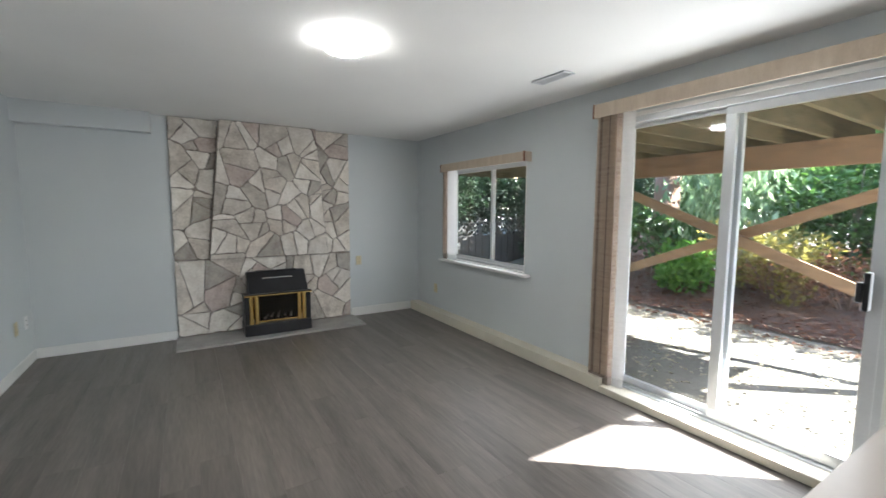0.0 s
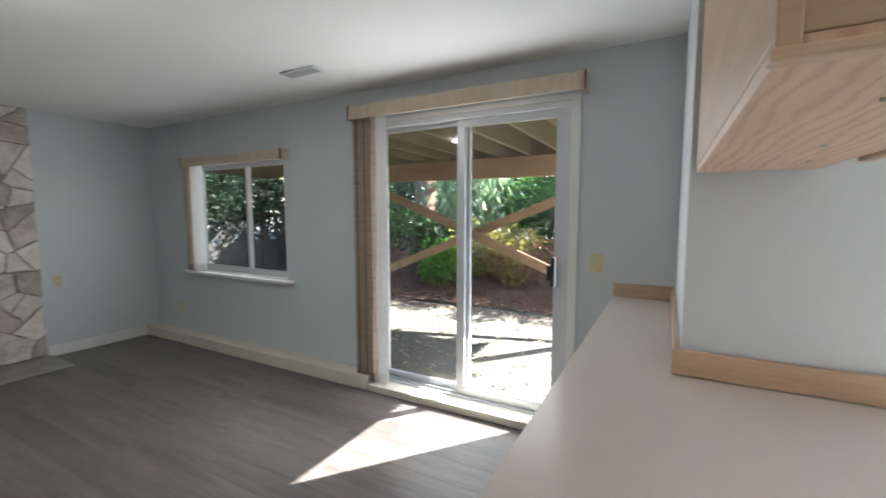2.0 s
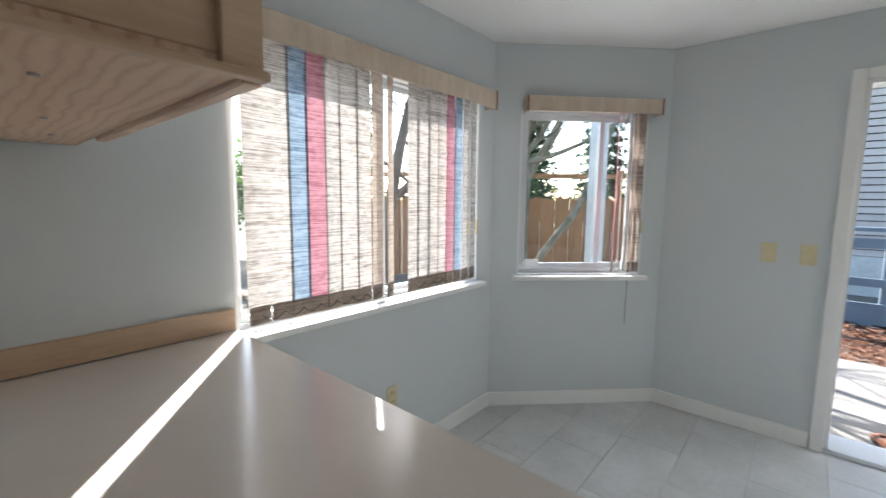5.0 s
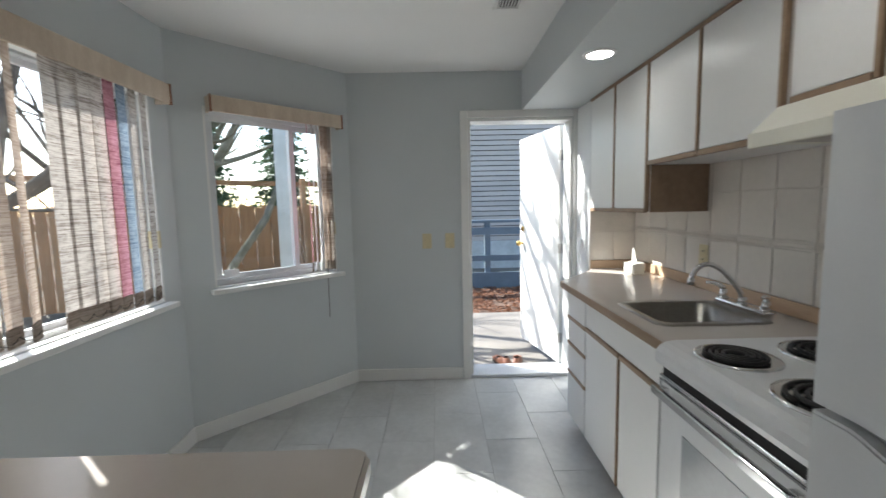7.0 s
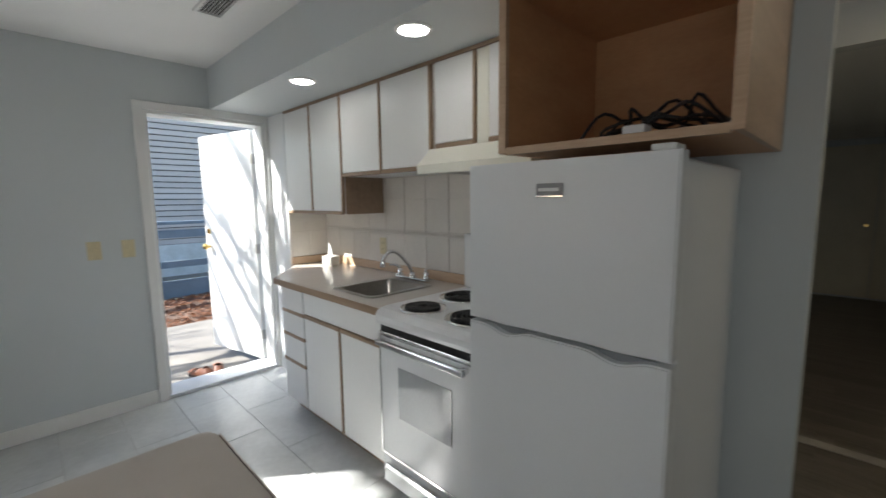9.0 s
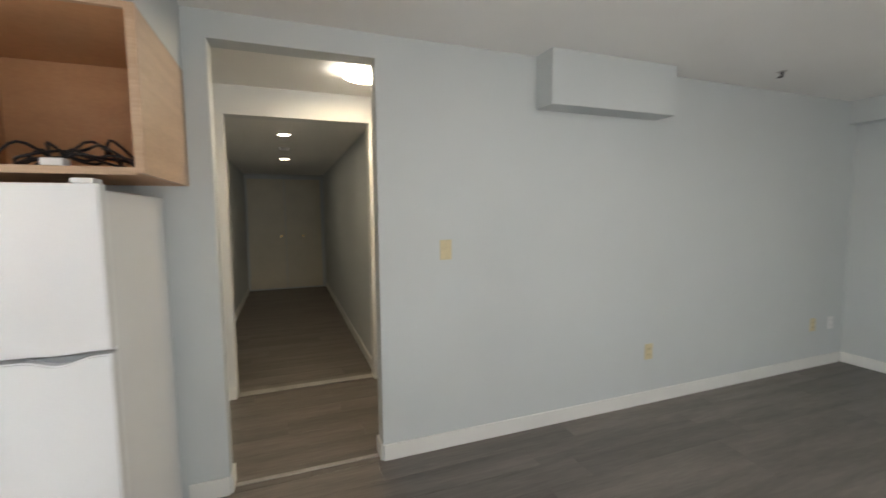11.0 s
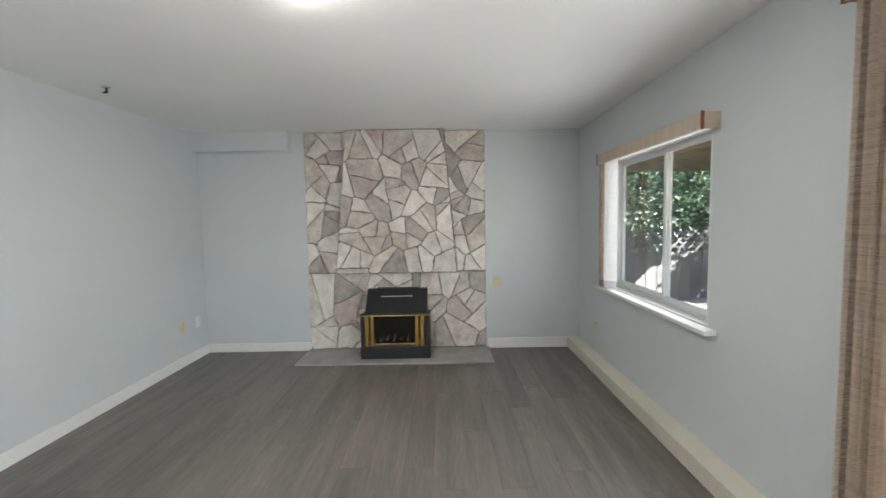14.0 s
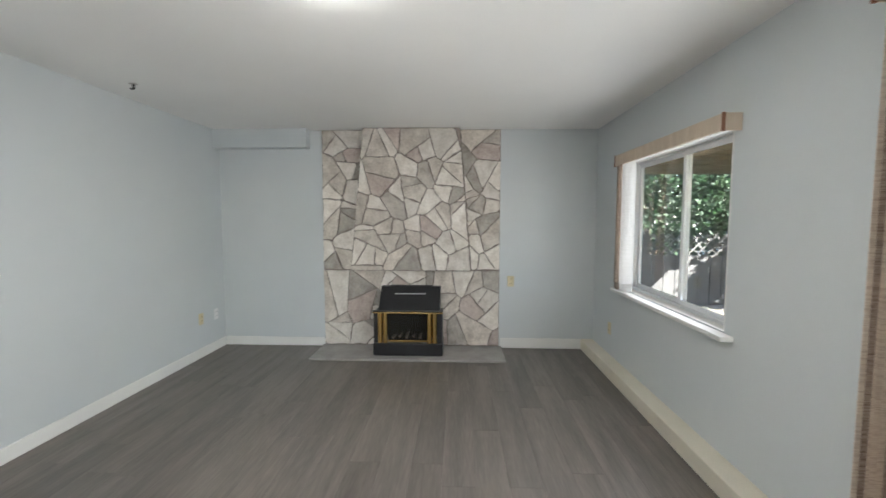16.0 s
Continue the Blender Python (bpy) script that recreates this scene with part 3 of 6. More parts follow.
for _i, _c in enumerate([CL_SAND, CL_SAND, CL_BLUE, CL_RED, CL_SAND, CL_SAND, CL_SAND, CL_BROWN, CL_BROWN]):
    _sl.append((0.773 + 0.0785 * _i - (0.012 if _i == 0 else 0), (4, -6, 3, -4, 10, -10, 8, 18, 30)[_i], _c))
for _i, _c in enumerate([CL_SAND, CL_SAND, CL_SAND, CL_SAND, CL_RED, CL_BLUE, CL_SAND, CL_SAND]):
    _sl.append((1.555 + 0.0705 * _i, (6, -5, 8, 10, 12, 14, 16, 18)[_i], _c))
blind("sand, blue and red striped vertical blind, closed over the window", F_K, 0.71, 2.155, 2.025, _sl, 0.92, depth=0.085, val=(0.03, 0.05), drop=0.10, chain=True)
blind("striped vertical blind drawn aside at the angled window", F_D, 0.20, 1.02, 2.02,
      [(0.80, 60, CL_RED), (0.835, 66, CL_WHITE), (0.87, 70, CL_WHITE), (0.905, 74, CL_BROWN), (0.935, 78, CL_BROWN), (0.96, 80, CL_SAND)], 0.93,
      depth=0.085, val=(0.0, 0.03), drop=0.09)
part("pull_cord", cyls((F_D @ Vector((0.905, -0.05, 1.93)), F_D @ Vector((0.905, -0.05, 0.58)), 0.002), seg=6), CABLE,
     [o for o in ORIGIN if o.name.startswith("vertical_blind") and o.parent is None][-1], "thin pull cord")

solid("window_card", boxes((0.245, 0.335, 0.052, 0.056, 0.95, 0.995), m=F_D), WPLAST, "small pale card standing in the angled window", "card")

# sliding glass door
sd = thing("door_1", (0, 0, 0), "white metal sliding glass door onto the yard", "sliding door", kind="structure", m=F_E)
_x0, _x1, _z0, _z1 = 3.17, 4.695, 0.03, 2.085
part("casing", boxes((_x1 + 0.001, _x1 + 0.055, -0.016, -0.001, 0.056, _z1 + 0.03), (_x0 - 0.05, _x0 - 0.001, -0.016, -0.001, 0.056, _z1 + 0.03),
                     (_x0 - 0.001, _x1 + 0.001, -0.016, -0.001, _z1 + 0.001, _z1 + 0.03), bevel=0.003, m=F_E), TRIM, sd, "white painted casing")
part("door_frame", boxes((_x0, _x1, 0.0, 0.13, _z0, _z0 + 0.035), (_x0, _x1, 0.0, 0.13, _z1 - 0.04, _z1), (_x0, _x0 + 0.035, 0.0, 0.13, _z0 + 0.035, _z1 - 0.04),
                         (_x1 - 0.035, _x1, 0.0, 0.13, _z0 + 0.035, _z1 - 0.04), bevel=0.003, m=F_E), ALU, sd, "pale metal outer frame")
part("track", boxes((_x0 + 0.036, _x1 - 0.036, 0.03, 0.036, _z0 + 0.036, _z0 + 0.05), (_x0 + 0.036, _x1 - 0.036, 0.08, 0.086, _z0 + 0.036, _z0 + 0.05), m=F_E),
     ALU, sd, "metal floor track")
for _a, _b, _y, _lo, _hi, _g in ((_x0 + 0.036, 3.985, 0.075, 0.115, 2.02, 0.05), (3.905, _x1 - 0.036, 0.025, 0.135, 1.995, 0.06)):
    _s = part("door_panel", boxes((_a, _b, _y, _y + 0.035, 0.07, _lo), (_a, _b, _y, _y + 0.035, _hi, 2.044), (_a, _a + _g, _y, _y + 0.035, _lo, _hi),
                                  (_b - _g, _b, _y, _y + 0.035, _lo, _hi), bevel=0.003, m=F_E), ALU, sd, "pale metal panel frame")
    _p = part("pane", boxes((_a + _g - 0.004, _b - _g + 0.004, _y + 0.015, _y + 0.02, _lo - 0.004, _hi + 0.004), m=F_E), GLASS, _s)
    _p.visible_shadow = False
part("handle", boxes((4.592, 4.617, -0.03, 0.024, 0.93, 1.12), (4.567, 4.592, -0.034, -0.006, 0.97, 1.07), bevel=0.005, m=F_E), BLACK, sd, "black handle")

# open back door
bd = thing("door_2", (0, 0, 0), "white panel back door standing open outwards", "door", kind="structure", m=F_S)
part("casing", boxes((0.835, 0.894, -0.018, -0.001, 0, 2.065), (1.686, 1.73, -0.018, -0.001, 0, 2.065), (0.894, 1.686, -0.018, -0.001, 2.011, 2.065),
                     bevel=0.004, m=F_S), TRIM, bd, "white painted casing")
part("jamb", boxes((0.896, 0.914, 0, TH, 0.03, 1.99), (1.667, 1.684, 0, TH, 0.03, 1.99), (0.896, 1.684, 0, TH, 1.99, 2.008), m=F_S), TRIM, bd, "white painted jamb")
part("door_sill", boxes((0.896, 1.684, -0.01, TH + 0.06, 0.002, 0.028), bevel=0.004, m=F_S), ALU, bd, "metal door sill")
_lf = part("door_leaf", boxes((-0.755, 0.0, -0.022, 0.022, 0.035, 1.985), bevel=0.003, m=F_S @ pose(1.662, TH + 0.03, 0, 0, 0, -77)), TRIM,
           bd, "white painted slab")
_dl = F_S @ pose(1.662, TH + 0.03, 0, 0, 0, -77)
_bm = bmesh.new()
for _s in (-1, 1):
    cyl(_bm, _dl @ Vector((-0.69, 0.022 * _s, 0.99)), _dl @ Vector((-0.69, 0.05 * _s, 0.99)), 0.012)
    bmesh.ops.create_uvsphere(_bm, u_segments=16, v_segments=10, radius=0.028, matrix=Matrix.Translation(_dl @ Vector((-0.69, 0.065 * _s, 0.99))))
part("door_knob", _bm, BRASS, _lf, "brass knob", smooth=True)
part("deadbolt", cyls((_dl @ Vector((-0.69, -0.034, 1.13)), _dl @ Vector((-0.69, 0.034, 1.13)), 0.025)), BRASS, _lf, "brass deadbolt")
for _z in (0.25, 1.0, 1.75):
    part("hinge", boxes((-0.008, 0.008, -0.0245, 0.0245, _z - 0.04, _z + 0.04), m=_dl), STEEL, _lf, "worn metal hinge")

# closet at the hall's end
for _k in range(2):
    _y = -5.44 + _k * 0.64
    _c = thing("closet_door", (-6.07, _y, 0), "cream painted folding closet door at the hall's end", "door", "closet doors")
    part("panel", boxes((-6.075, -6.045, _y, _y + 0.63, 0.03, 2.05), bevel=0.004), CREAM, _c)
    part("knob", cyls(((-6.045, _y + (0.55 if _k == 0 else 0.3), 1.0), (-6.015, _y + (0.55 if _k == 0 else 0.3), 1.0), 0.018)), BRASS, _c, "small brass knob")

# ---- fireplace ----
fp = thing("fireplace", (2.1, 0, 0), "irregular flagstone fireplace wall with a projecting breast", "fireplace")
part("backing", boxes((1.134, 3.046, -0.012, -0.001, 0.0, H - 0.001)), MORTAR, fp, "dark mortar bed")
_bm = bmesh.new()
_q = [(1.455, 0.855), (2.74, 0.855), (2.615, H - 0.001), (1.60, H - 0.001)]
prism(_bm, [(x, z) for x, z in _q], 0.0135, 0.112, pose(0, 0, 0, 90, 0, 0))
part("breast", _bm, MORTAR, fp, "dark mortar bed of the breast")


def clip_poly(poly, p, n):
    """Keeps the part of a convex polygon on the side of the line through p away from n."""
    out = []
    for a, b in zip(poly, poly[1:] + poly[:1]):
        da, db = (a - p).dot(n), (b - p).dot(n)
        if da <= 0:
            out.append(a)
        if da * db < 0:
            out.append(a + (b - a) * (da / (da - db)))
    return out


def stones(region, count, y_face, rng, joint=0.0022, parent=None, wall=0.0):
    """Splits a convex region (x, z) into irregular flat stones, each a bevelled slab of its own."""
    region = [Vector(p) for p in region]

    def size(poly):
        return 0.5 * abs(sum(p.x * q.y - q.x * p.y for p, q in zip(poly, poly[1:] + poly[:1])))

    # spread seeds apart, give each its own weight, and cut the region between every two of them
    lo = Vector((min(p.x for p in region), min(p.y for p in region)))
    hi = Vector((max(p.x for p in region), max(p.y for p in region)))
    seeds = []
    while len(seeds) < count * 0.45:
        tries = [Vector((rng.uniform(lo.x, hi.x), rng.uniform(lo.y, hi.y))) for _ in range(7)]
        seeds.append(max(tries, key=lambda q: min(((q - o).length for o in seeds), default=9.0)))
    reach = math.sqrt(size(region) / len(seeds))
    weights = [rng.uniform(-0.4, 0.4) * reach * reach for _ in seeds]
    pieces = []
    for i, p in enumerate(seeds):
        poly = region
        for j, q in enumerate(seeds):
            d = q - p
            if i == j or d.length > 5 * reach or len(poly) < 3:
                continue
            n = d.normalized()
            poly = clip_poly(poly, p + d * (0.5 + (weights[i] - weights[j]) / (2 * d.length_squared)) - n * joint * rng.uniform(0.7, 1.6), n)
        if len(poly) >= 3 and size(poly) > 0.0012:
            pieces.append((poly, size(poly)))
    # then break the larger pieces across, so that joints end against other stones
    while len(pieces) < count:
        k = max(range(len(pieces)), key=lambda q: pieces[q][1])
        poly = pieces.pop(k)[0]
        mid = sum(poly, Vector((0, 0))) / len(poly)
        far = max((p - mid for p in poly), key=lambda v: v.length)
        ang = math.atan2(far.y, far.x) + rng.gauss(0, 0.35)
        n = Vector((math.cos(ang), math.sin(ang)))
        at = mid + far * rng.uniform(-0.3, 0.3)
        for h in (clip_poly(poly, at - n * joint, n), clip_poly(poly, at + n * joint, -n)):
            if len(h) >= 3 and size(h) > 0.0008:
                pieces.append((h, size(h) * rng.choice((0.4, 0.7, 1.0, 1.3))))
    for poly, _a in pieces:
        poly = [p.copy() for p in poly]
        inset = []
        for a, b in zip(poly, poly[1:] + poly[:1]):
            if (a - b).length > 0.012:
                inset.append(a)
        if len(inset) < 3:
            continue
        c = sum(inset, Vector((0, 0))) / len(inset)
        blunt = []
        for i, a in enumerate(inset):
            p, q = inset[i - 1], inset[(i + 1) % len(inset)]
            if rng.random() < 0.6:
                cut = rng.uniform(0.008, 0.03)
                blunt.append(a + (p - a).normalized() * min(cut, 0.4 * (p - a).length))
                blunt.append(a + (q - a).normalized() * min(cut * rng.uniform(0.5, 1.2), 0.4 * (q - a).length))
            else:
                blunt.append(a)
        inset = blunt
        # chip the outline a little, so that the edges are not ruled
        pts = []
        for i, a in enumerate(inset):
            b = inset[(i + 1) % len(inset)]
            pts.append(a)
            for f in ((0.27, 0.52, 0.78) if (b - a).length > 0.13 else (0.5,) if (b - a).length > 0.05 else ()):
                mid = a.lerp(b, f + rng.uniform(-0.1, 0.1))
                pts.append(mid + (c - mid).normalized() * rng.uniform(-0.002, 0.011))
        th = rng.uniform(0.012, 0.030)
        tx, tz = rng.uniform(-0.03, 0.03), rng.uniform(-0.03, 0.03)
        bm = bmesh.new()
        rings = []
        for sc, dep in ((1.0, 0.0), (0.995, th * 0.8), (0.978, th)):
            rings.append([bm.verts.new((c.x + (p.x - c.x) * sc, -(y_face + dep + ((p.x - c.x) * tx + (p.y - c.y) * tz if dep else 0)), c.y + (p.y - c.y) * sc))
                          for p in pts])
        k = len(pts)
        for a, b in zip(rings, rings[1:]):
            for i in range(k):
                bm.faces.new((a[i], a[(i + 1) % k], b[(i + 1) % k], b[i]))
        cv = bm.verts.new((c.x, -(y_face + th + rng.uniform(-0.001, 0.004)), c.y))
        for i in range(k):
            bm.faces.new((rings[-1][i], rings[-1][(i + 1) % k], cv))
        bmesh.ops.recalc_face_normals(bm, faces=bm.faces)
        u = rng.random()
        part("stone", bm, STONEP if u < 0.06 else STONEW if u < 0.5 else STONE, parent)


_rng = random.Random(11)
stones([(1.462, 0.86), (2.733, 0.86), (2.61, H - 0.004), (1.605, H - 0.004)], 56, 0.11, _rng, parent=fp)
stones([(1.137, 0.86), (1.452, 0.86), (1.595, H - 0.004), (1.137, H - 0.004)], 20, 0.011, _rng, parent=fp)
stones([(2.744, 0.86), (3.043, 0.86), (3.043, H - 0.004), (2.62, H - 0.004)], 22, 0.011, _rng, parent=fp)
stones([(1.137, 0.03), (3.043, 0.03), (3.043, 0.85), (1.137, 0.85)], 38, 0.011, _rng, parent=fp)
part("hearth", boxes((1.12, 3.075, -0.50, -0.013, 0.0, 0.022), bevel=0.004), HEARTH, fp, "flat grey tiled hearth slab")

hs = thing("gas_heater", (2.1, -0.25, 0.022), "black gas fireplace heater with brass columns on the hearth", "heater")
_bm = bmesh.new()
_pf = [(-0.12, 0.075), (-0.12, 0.70), (-0.19, 0.70), (-0.375, 0.485), (-0.375, 0.075)]
_a = [_bm.verts.new((1.80, y, z)) for y, z in _pf]
_b = [_bm.verts.new((2.42, y, z)) for y, z in _pf]
for _i in range(3):
    _bm.faces.new((_a[_i], _b[_i], _b[_i + 1], _a[_i + 1]))
_bm.faces.new((_a[4], _b[4], _b[0], _a[0]))
_bm.faces.new(_a)
_bm.faces.new(_b[::-1])
bmesh.ops.recalc_face_normals(_bm, faces=_bm.faces)
part("body", _bm, BLACK, hs, "black enamelled body with a sloped top")
part("base", boxes((1.745, 2.45, -0.40, -0.12, 0.024, 0.155), bevel=0.012), BLACK, hs, "black rounded base")
part("top_slot", boxes((1.90, 2.33, -0.20, -0.13, 0.701, 0.708)), BLACKM, hs, "dark air slot")
part("slot_trim", boxes((1.95, 2.27, -0.252, -0.246, 0.628, 0.64)), CHROME, hs, "bright slot trim")
part("top_lip", boxes((1.745, 2.45, -0.405, -0.372, 0.465, 0.487), bevel=0.004), BLACK, hs)
part("brass_trim", boxes((1.742, 2.453, -0.411, -0.4055, 0.462, 0.474)), BRASS, hs, "thin brass strip")
part("side_panel", boxes((1.75, 1.80, -0.385, -0.14, 0.155, 0.465), bevel=0.006), BLACK, hs)
part("side_panel", boxes((2.395, 2.445, -0.385, -0.14, 0.155, 0.465), bevel=0.006), BLACK, hs)
for _x in (1.815, 1.868, 2.315, 2.368):
    part("column", cyls(((_x, -0.385, 0.157), (_x, -0.385, 0.462), 0.023), seg=20), BRASS, hs, "polished brass column", smooth=False)
part("fire_window", boxes((1.90, 2.29, -0.384, -0.377, 0.185, 0.45)), GLASSD, hs, "dark glass front")
part("firebox", boxes((1.895, 2.295, -0.352, -0.346, 0.16, 0.46)), mat("firebox_brown", (0.09, 0.06, 0.04), 0.8, var=0.25, scale=14), hs, "brown lining behind the glass")
part("window_trim", boxes((1.893, 2.297, -0.391, -0.385, 0.168, 0.183), bevel=0.002), BRASS, hs, "brass strip under the glass")
_bm = bmesh.new()
for _i in range(5):
    cyl(_bm, (1.94 + 0.07 * _i, -0.372, 0.20 + 0.012 * (_i % 2)), (1.99 + 0.06 * _i, -0.362, 0.25 + 0.02 * (_i % 3)), 0.018, 0.014, seg=8)
part("log", _bm, BARK, hs, "ceramic logs behind the glass")

# ---- ceiling lights and vents ----
def disc_light(name, label, x, y, z, r, material, h=0.06, group="ceiling lights"):
    t = thing(name, (x, y, z), label, "ceiling light", group)
    bm = bmesh.new()
    cyl(bm, (x, y, z - 0.018), (x, y, z - 0.001), r * 0.97, seg=40)
    part("base", bm, WPLAST, t, "white round base")
    bm = bmesh.new()
    seg = 40
    loft(bm, [[(x + rr * math.cos(2 * math.pi * i / seg), y + rr * math.sin(2 * math.pi * i / seg), zz) for i in range(seg)]
              for rr, zz in ((r, z - 0.0185), (r * 1.0, z - h * 0.8), (r * 0.95, z - h))], cap=False)
    part("rim", bm, LAMPS, t, "softly glowing rim", smooth=True)
    bm = bmesh.new()
    cyl(bm, (x, y, z - h - 0.002), (x, y, z - h + 0.002), r * 0.945, seg=40)
    part("diffuser", bm, material, t, "glowing round diffuser")
    return t


disc_light("ceiling_light", "round flush ceiling lamp, lit, in the living room", 2.06, -2.87, H, 0.115, LAMP, h=0.055)
disc_light("ceiling_light", "round flush ceiling lamp, lit, in the hall", -0.60, -4.27, H, 0.13, HALLP, h=0.045)


def pot_light(x, y, z, r, material, label):
    t = thing("recessed_light", (x, y, z), label, "recessed light", "recessed lights")
    bm = bmesh.new()
    seg = 32
    prof = [(r, -0.001), (r, -0.006), (r * 0.8, -0.009), (r * 0.8, -0.0005)]
    rings = [[bm.verts.new((x + rr * math.cos(2 * math.pi * i / seg), y + rr * math.sin(2 * math.pi * i / seg), z + zz)) for i in range(seg)] for rr, zz in prof]
    for a, b in zip(rings, rings[1:]):
        for i in range(seg):
            bm.faces.new((a[i], a[(i + 1) % seg], b[(i + 1) % seg], b[i]))
    part("trim_ring", bm, WPLAST, t, "white trim ring")
    part("lens", cyls(((x, y, z - 0.004), (x, y, z - 0.001), r * 0.79), seg=32), material, t, "glowing lens")


pot_light(0.61, -7.26, 2.065, 0.075, POT, "round white recessed light in the kitchen bulkhead, lit")
pot_light(0.635, -6.30, 2.065, 0.075, POT, "round white recessed light in the kitchen bulkhead, lit")
pot_light(-1.9, -4.78, 2.14, 0.065, HALLD, "round recessed light in the hall ceiling, lit")
pot_light(-3.7, -4.78, 2.14, 0.065, HALLD, "round recessed light in the hall ceiling, lit")


sd_ = thing("smoke_detector", (-2.75, -4.78, 2.14), "small round white smoke detector on the hall ceiling", "smoke detector")
part("base", cyls(((-2.75, -4.78, 2.126), (-2.75, -4.78, 2.139), 0.06), seg=28), WPLAST, sd_)
part("cover", cyls(((-2.75, -4.78, 2.108), (-2.75, -4.78, 2.1255), 0.042, 0.054), seg=28), WPLAST, sd_)


def vent(x, y, z, lx, ly, label, metal=None):
    t = thing("ceiling_vent", (x, y, z), label, "vent", "ceiling vents")
    part("backing", boxes((x - lx / 2 + 0.012, x + lx / 2 - 0.012, y - ly / 2 + 0.012, y + ly / 2 - 0.012, z - 0.003, z - 0.001)), DARK, t)
    f = 0.018
    part("frame", boxes((x - lx / 2, x + lx / 2, y - ly / 2, y - ly / 2 + f, z - 0.012, z - 0.001), (x - lx / 2, x + lx / 2, y + ly / 2 - f, y + ly / 2, z - 0.012, z - 0.001),
                        (x - lx / 2, x - lx / 2 + f, y - ly / 2 + f, y + ly / 2 - f, z - 0.012, z - 0.001), (x + lx / 2 - f, x + lx / 2, y - ly / 2 + f, y + ly / 2 - f, z - 0.012, z - 0.001),
                        bevel=0.002), metal or TRIM, t, "metal frame")
    n = 7
    for i in range(n):
        xx = x - lx / 2 + f + (lx - 2 * f) * (i + 0.5) / n
        part("slat", boxes((-0.006, 0.006, -ly / 2 + f, ly / 2 - f, -0.0008, 0.0008), m=pose(xx, y, z - 0.0075, 0, 35, 0)), metal or TRIM, t)


vent(3.52, -3.02, H, 0.11, 0.31, "grey slatted metal register in the living room ceiling", ALU)
vent(1.02, -7.28, H, 0.14, 0.30, "white slatted metal register in the kitchen ceiling")
sh = thing("ceiling_hook", (0.32, -1.59, H), "small dark metal bracket on the ceiling", "hook")
part("plate", boxes((0.30, 0.345, -1.605, -1.575, H - 0.008, H - 0.001)), STEEL, sh)
part("hook", cyls(((0.325, -1.59, H - 0.04), (0.325, -1.59, H - 0.008), 0.008), ((0.325, -1.59, H - 0.037), (0.30, -1.59, H - 0.037), 0.006)), BLACKM, sh)


def plate(label, m, x, z, kind_, material=IVORY, w=0.07, h=0.115):
    """A switch or socket plate on a wall, in the wall's pose."""
    t = thing("light_switch" if kind_ == "switch" else "wall_outlet", (0, 0, 0), label, kind_, "switches" if kind_ == "switch" else "outlets",
              m=m @ Matrix.Translation((x, 0, z)))
    part("plate", boxes((x - w / 2, x + w / 2, -0.006, -0.0005, z - h / 2, z + h / 2), bevel=0.002, m=m), material, t)
    if kind_ == "switch":
        part("toggle", boxes((x - 0.006, x + 0.006, -0.018, -0.0062, z - 0.004, z + 0.014), bevel=0.002, m=m), material, t)
    else:
        for dz in (-0.022, 0.022):
            s = part("socket", boxes((x - 0.016, x + 0.016, -0.0085, -0.0062, z + dz - 0.014, z + dz + 0.014), bevel=0.002, m=m), material, t)
            part("slot", boxes((x - 0.008, x - 0.005, -0.0092, -0.0086, z + dz - 0.004, z + dz + 0.007), (x + 0.005, x + 0.008, -0.0092, -0.0086, z + dz - 0.004, z + dz + 0.007),
                               m=m), BLACKM, s)
    return t


FW = face(0, 0, 90)
FN = face(0, 0, 0)
plate("ivory toggle switch on the grey wall", FW, -3.925, 1.197, "switch")
plate("ivory socket low on the grey wall", FW, -2.35, 0.39, "outlet")
plate("ivory socket low on the grey wall", FW, -0.44, 0.39, "outlet")
plate("white socket with a plug near the corner", FW, -0.18, 0.385, "outlet", WPLAST)
plate("ivory socket beside the stone fireplace", FN, 3.17, 0.735, "outlet")
plate("ivory socket low under the window", F_E, 0.49, 0.36, "outlet")
plate("ivory toggle switch beside the sliding door", F_E, 4.865, 1.10, "switch")
plate("ivory socket under the kitchen window", F_K, 6.724 + JY, 0.374, "outlet")
plate("ivory toggle switch beside the back door", F_S, 2.045 - 1.475, 1.10, "switch")
plate("ivory toggle switch beside the back door", F_S, 2.045 - 1.30, 1.10, "switch")

# ---- peninsula ----
pt = thing("peninsula_counter", (1.53, -5.4, 0.875), "beige laminate peninsula worktop with rounded edge", "countertop")
_bm = bmesh.new()
_r = 0.03
_poly = [(1.53 + _r, -5.975), (2.845, -5.975), (2.845, -5.283), (2.857, -5.283), (2.857, -5.281), (4.055, -5.281), (4.055, -4.962), (1.53 + _r, -4.962),
         (1.53 + 0.009, -4.971), (1.53, -4.962 - _r), (1.53, -5.975 + _r), (1.539, -5.966)]
prism(_bm, _poly, 0.877, 0.912)
bmesh.ops.bevel(_bm, geom=[e for e in _bm.edges if abs(e.verts[0].co.z - e.verts[1].co.z) < 1e-5], offset=0.006, segments=2, affect='EDGES')
part("worktop", _bm, COUNTER, pt)
part("edge_band", boxes((1.526, 1.5295, -5.94, -4.995, 0.88, 0.909)), COUNTER, pt, "laminate edge band")
pb = thing("base_cabinet", (2.2, -5.6, 0), "white laminate cabinet base under the peninsula worktop", "cabinet")
part("body", boxes((1.62, 2.84, -5.88, -5.29, 0.09, 0.876), bevel=0.003), LAMI, pb)
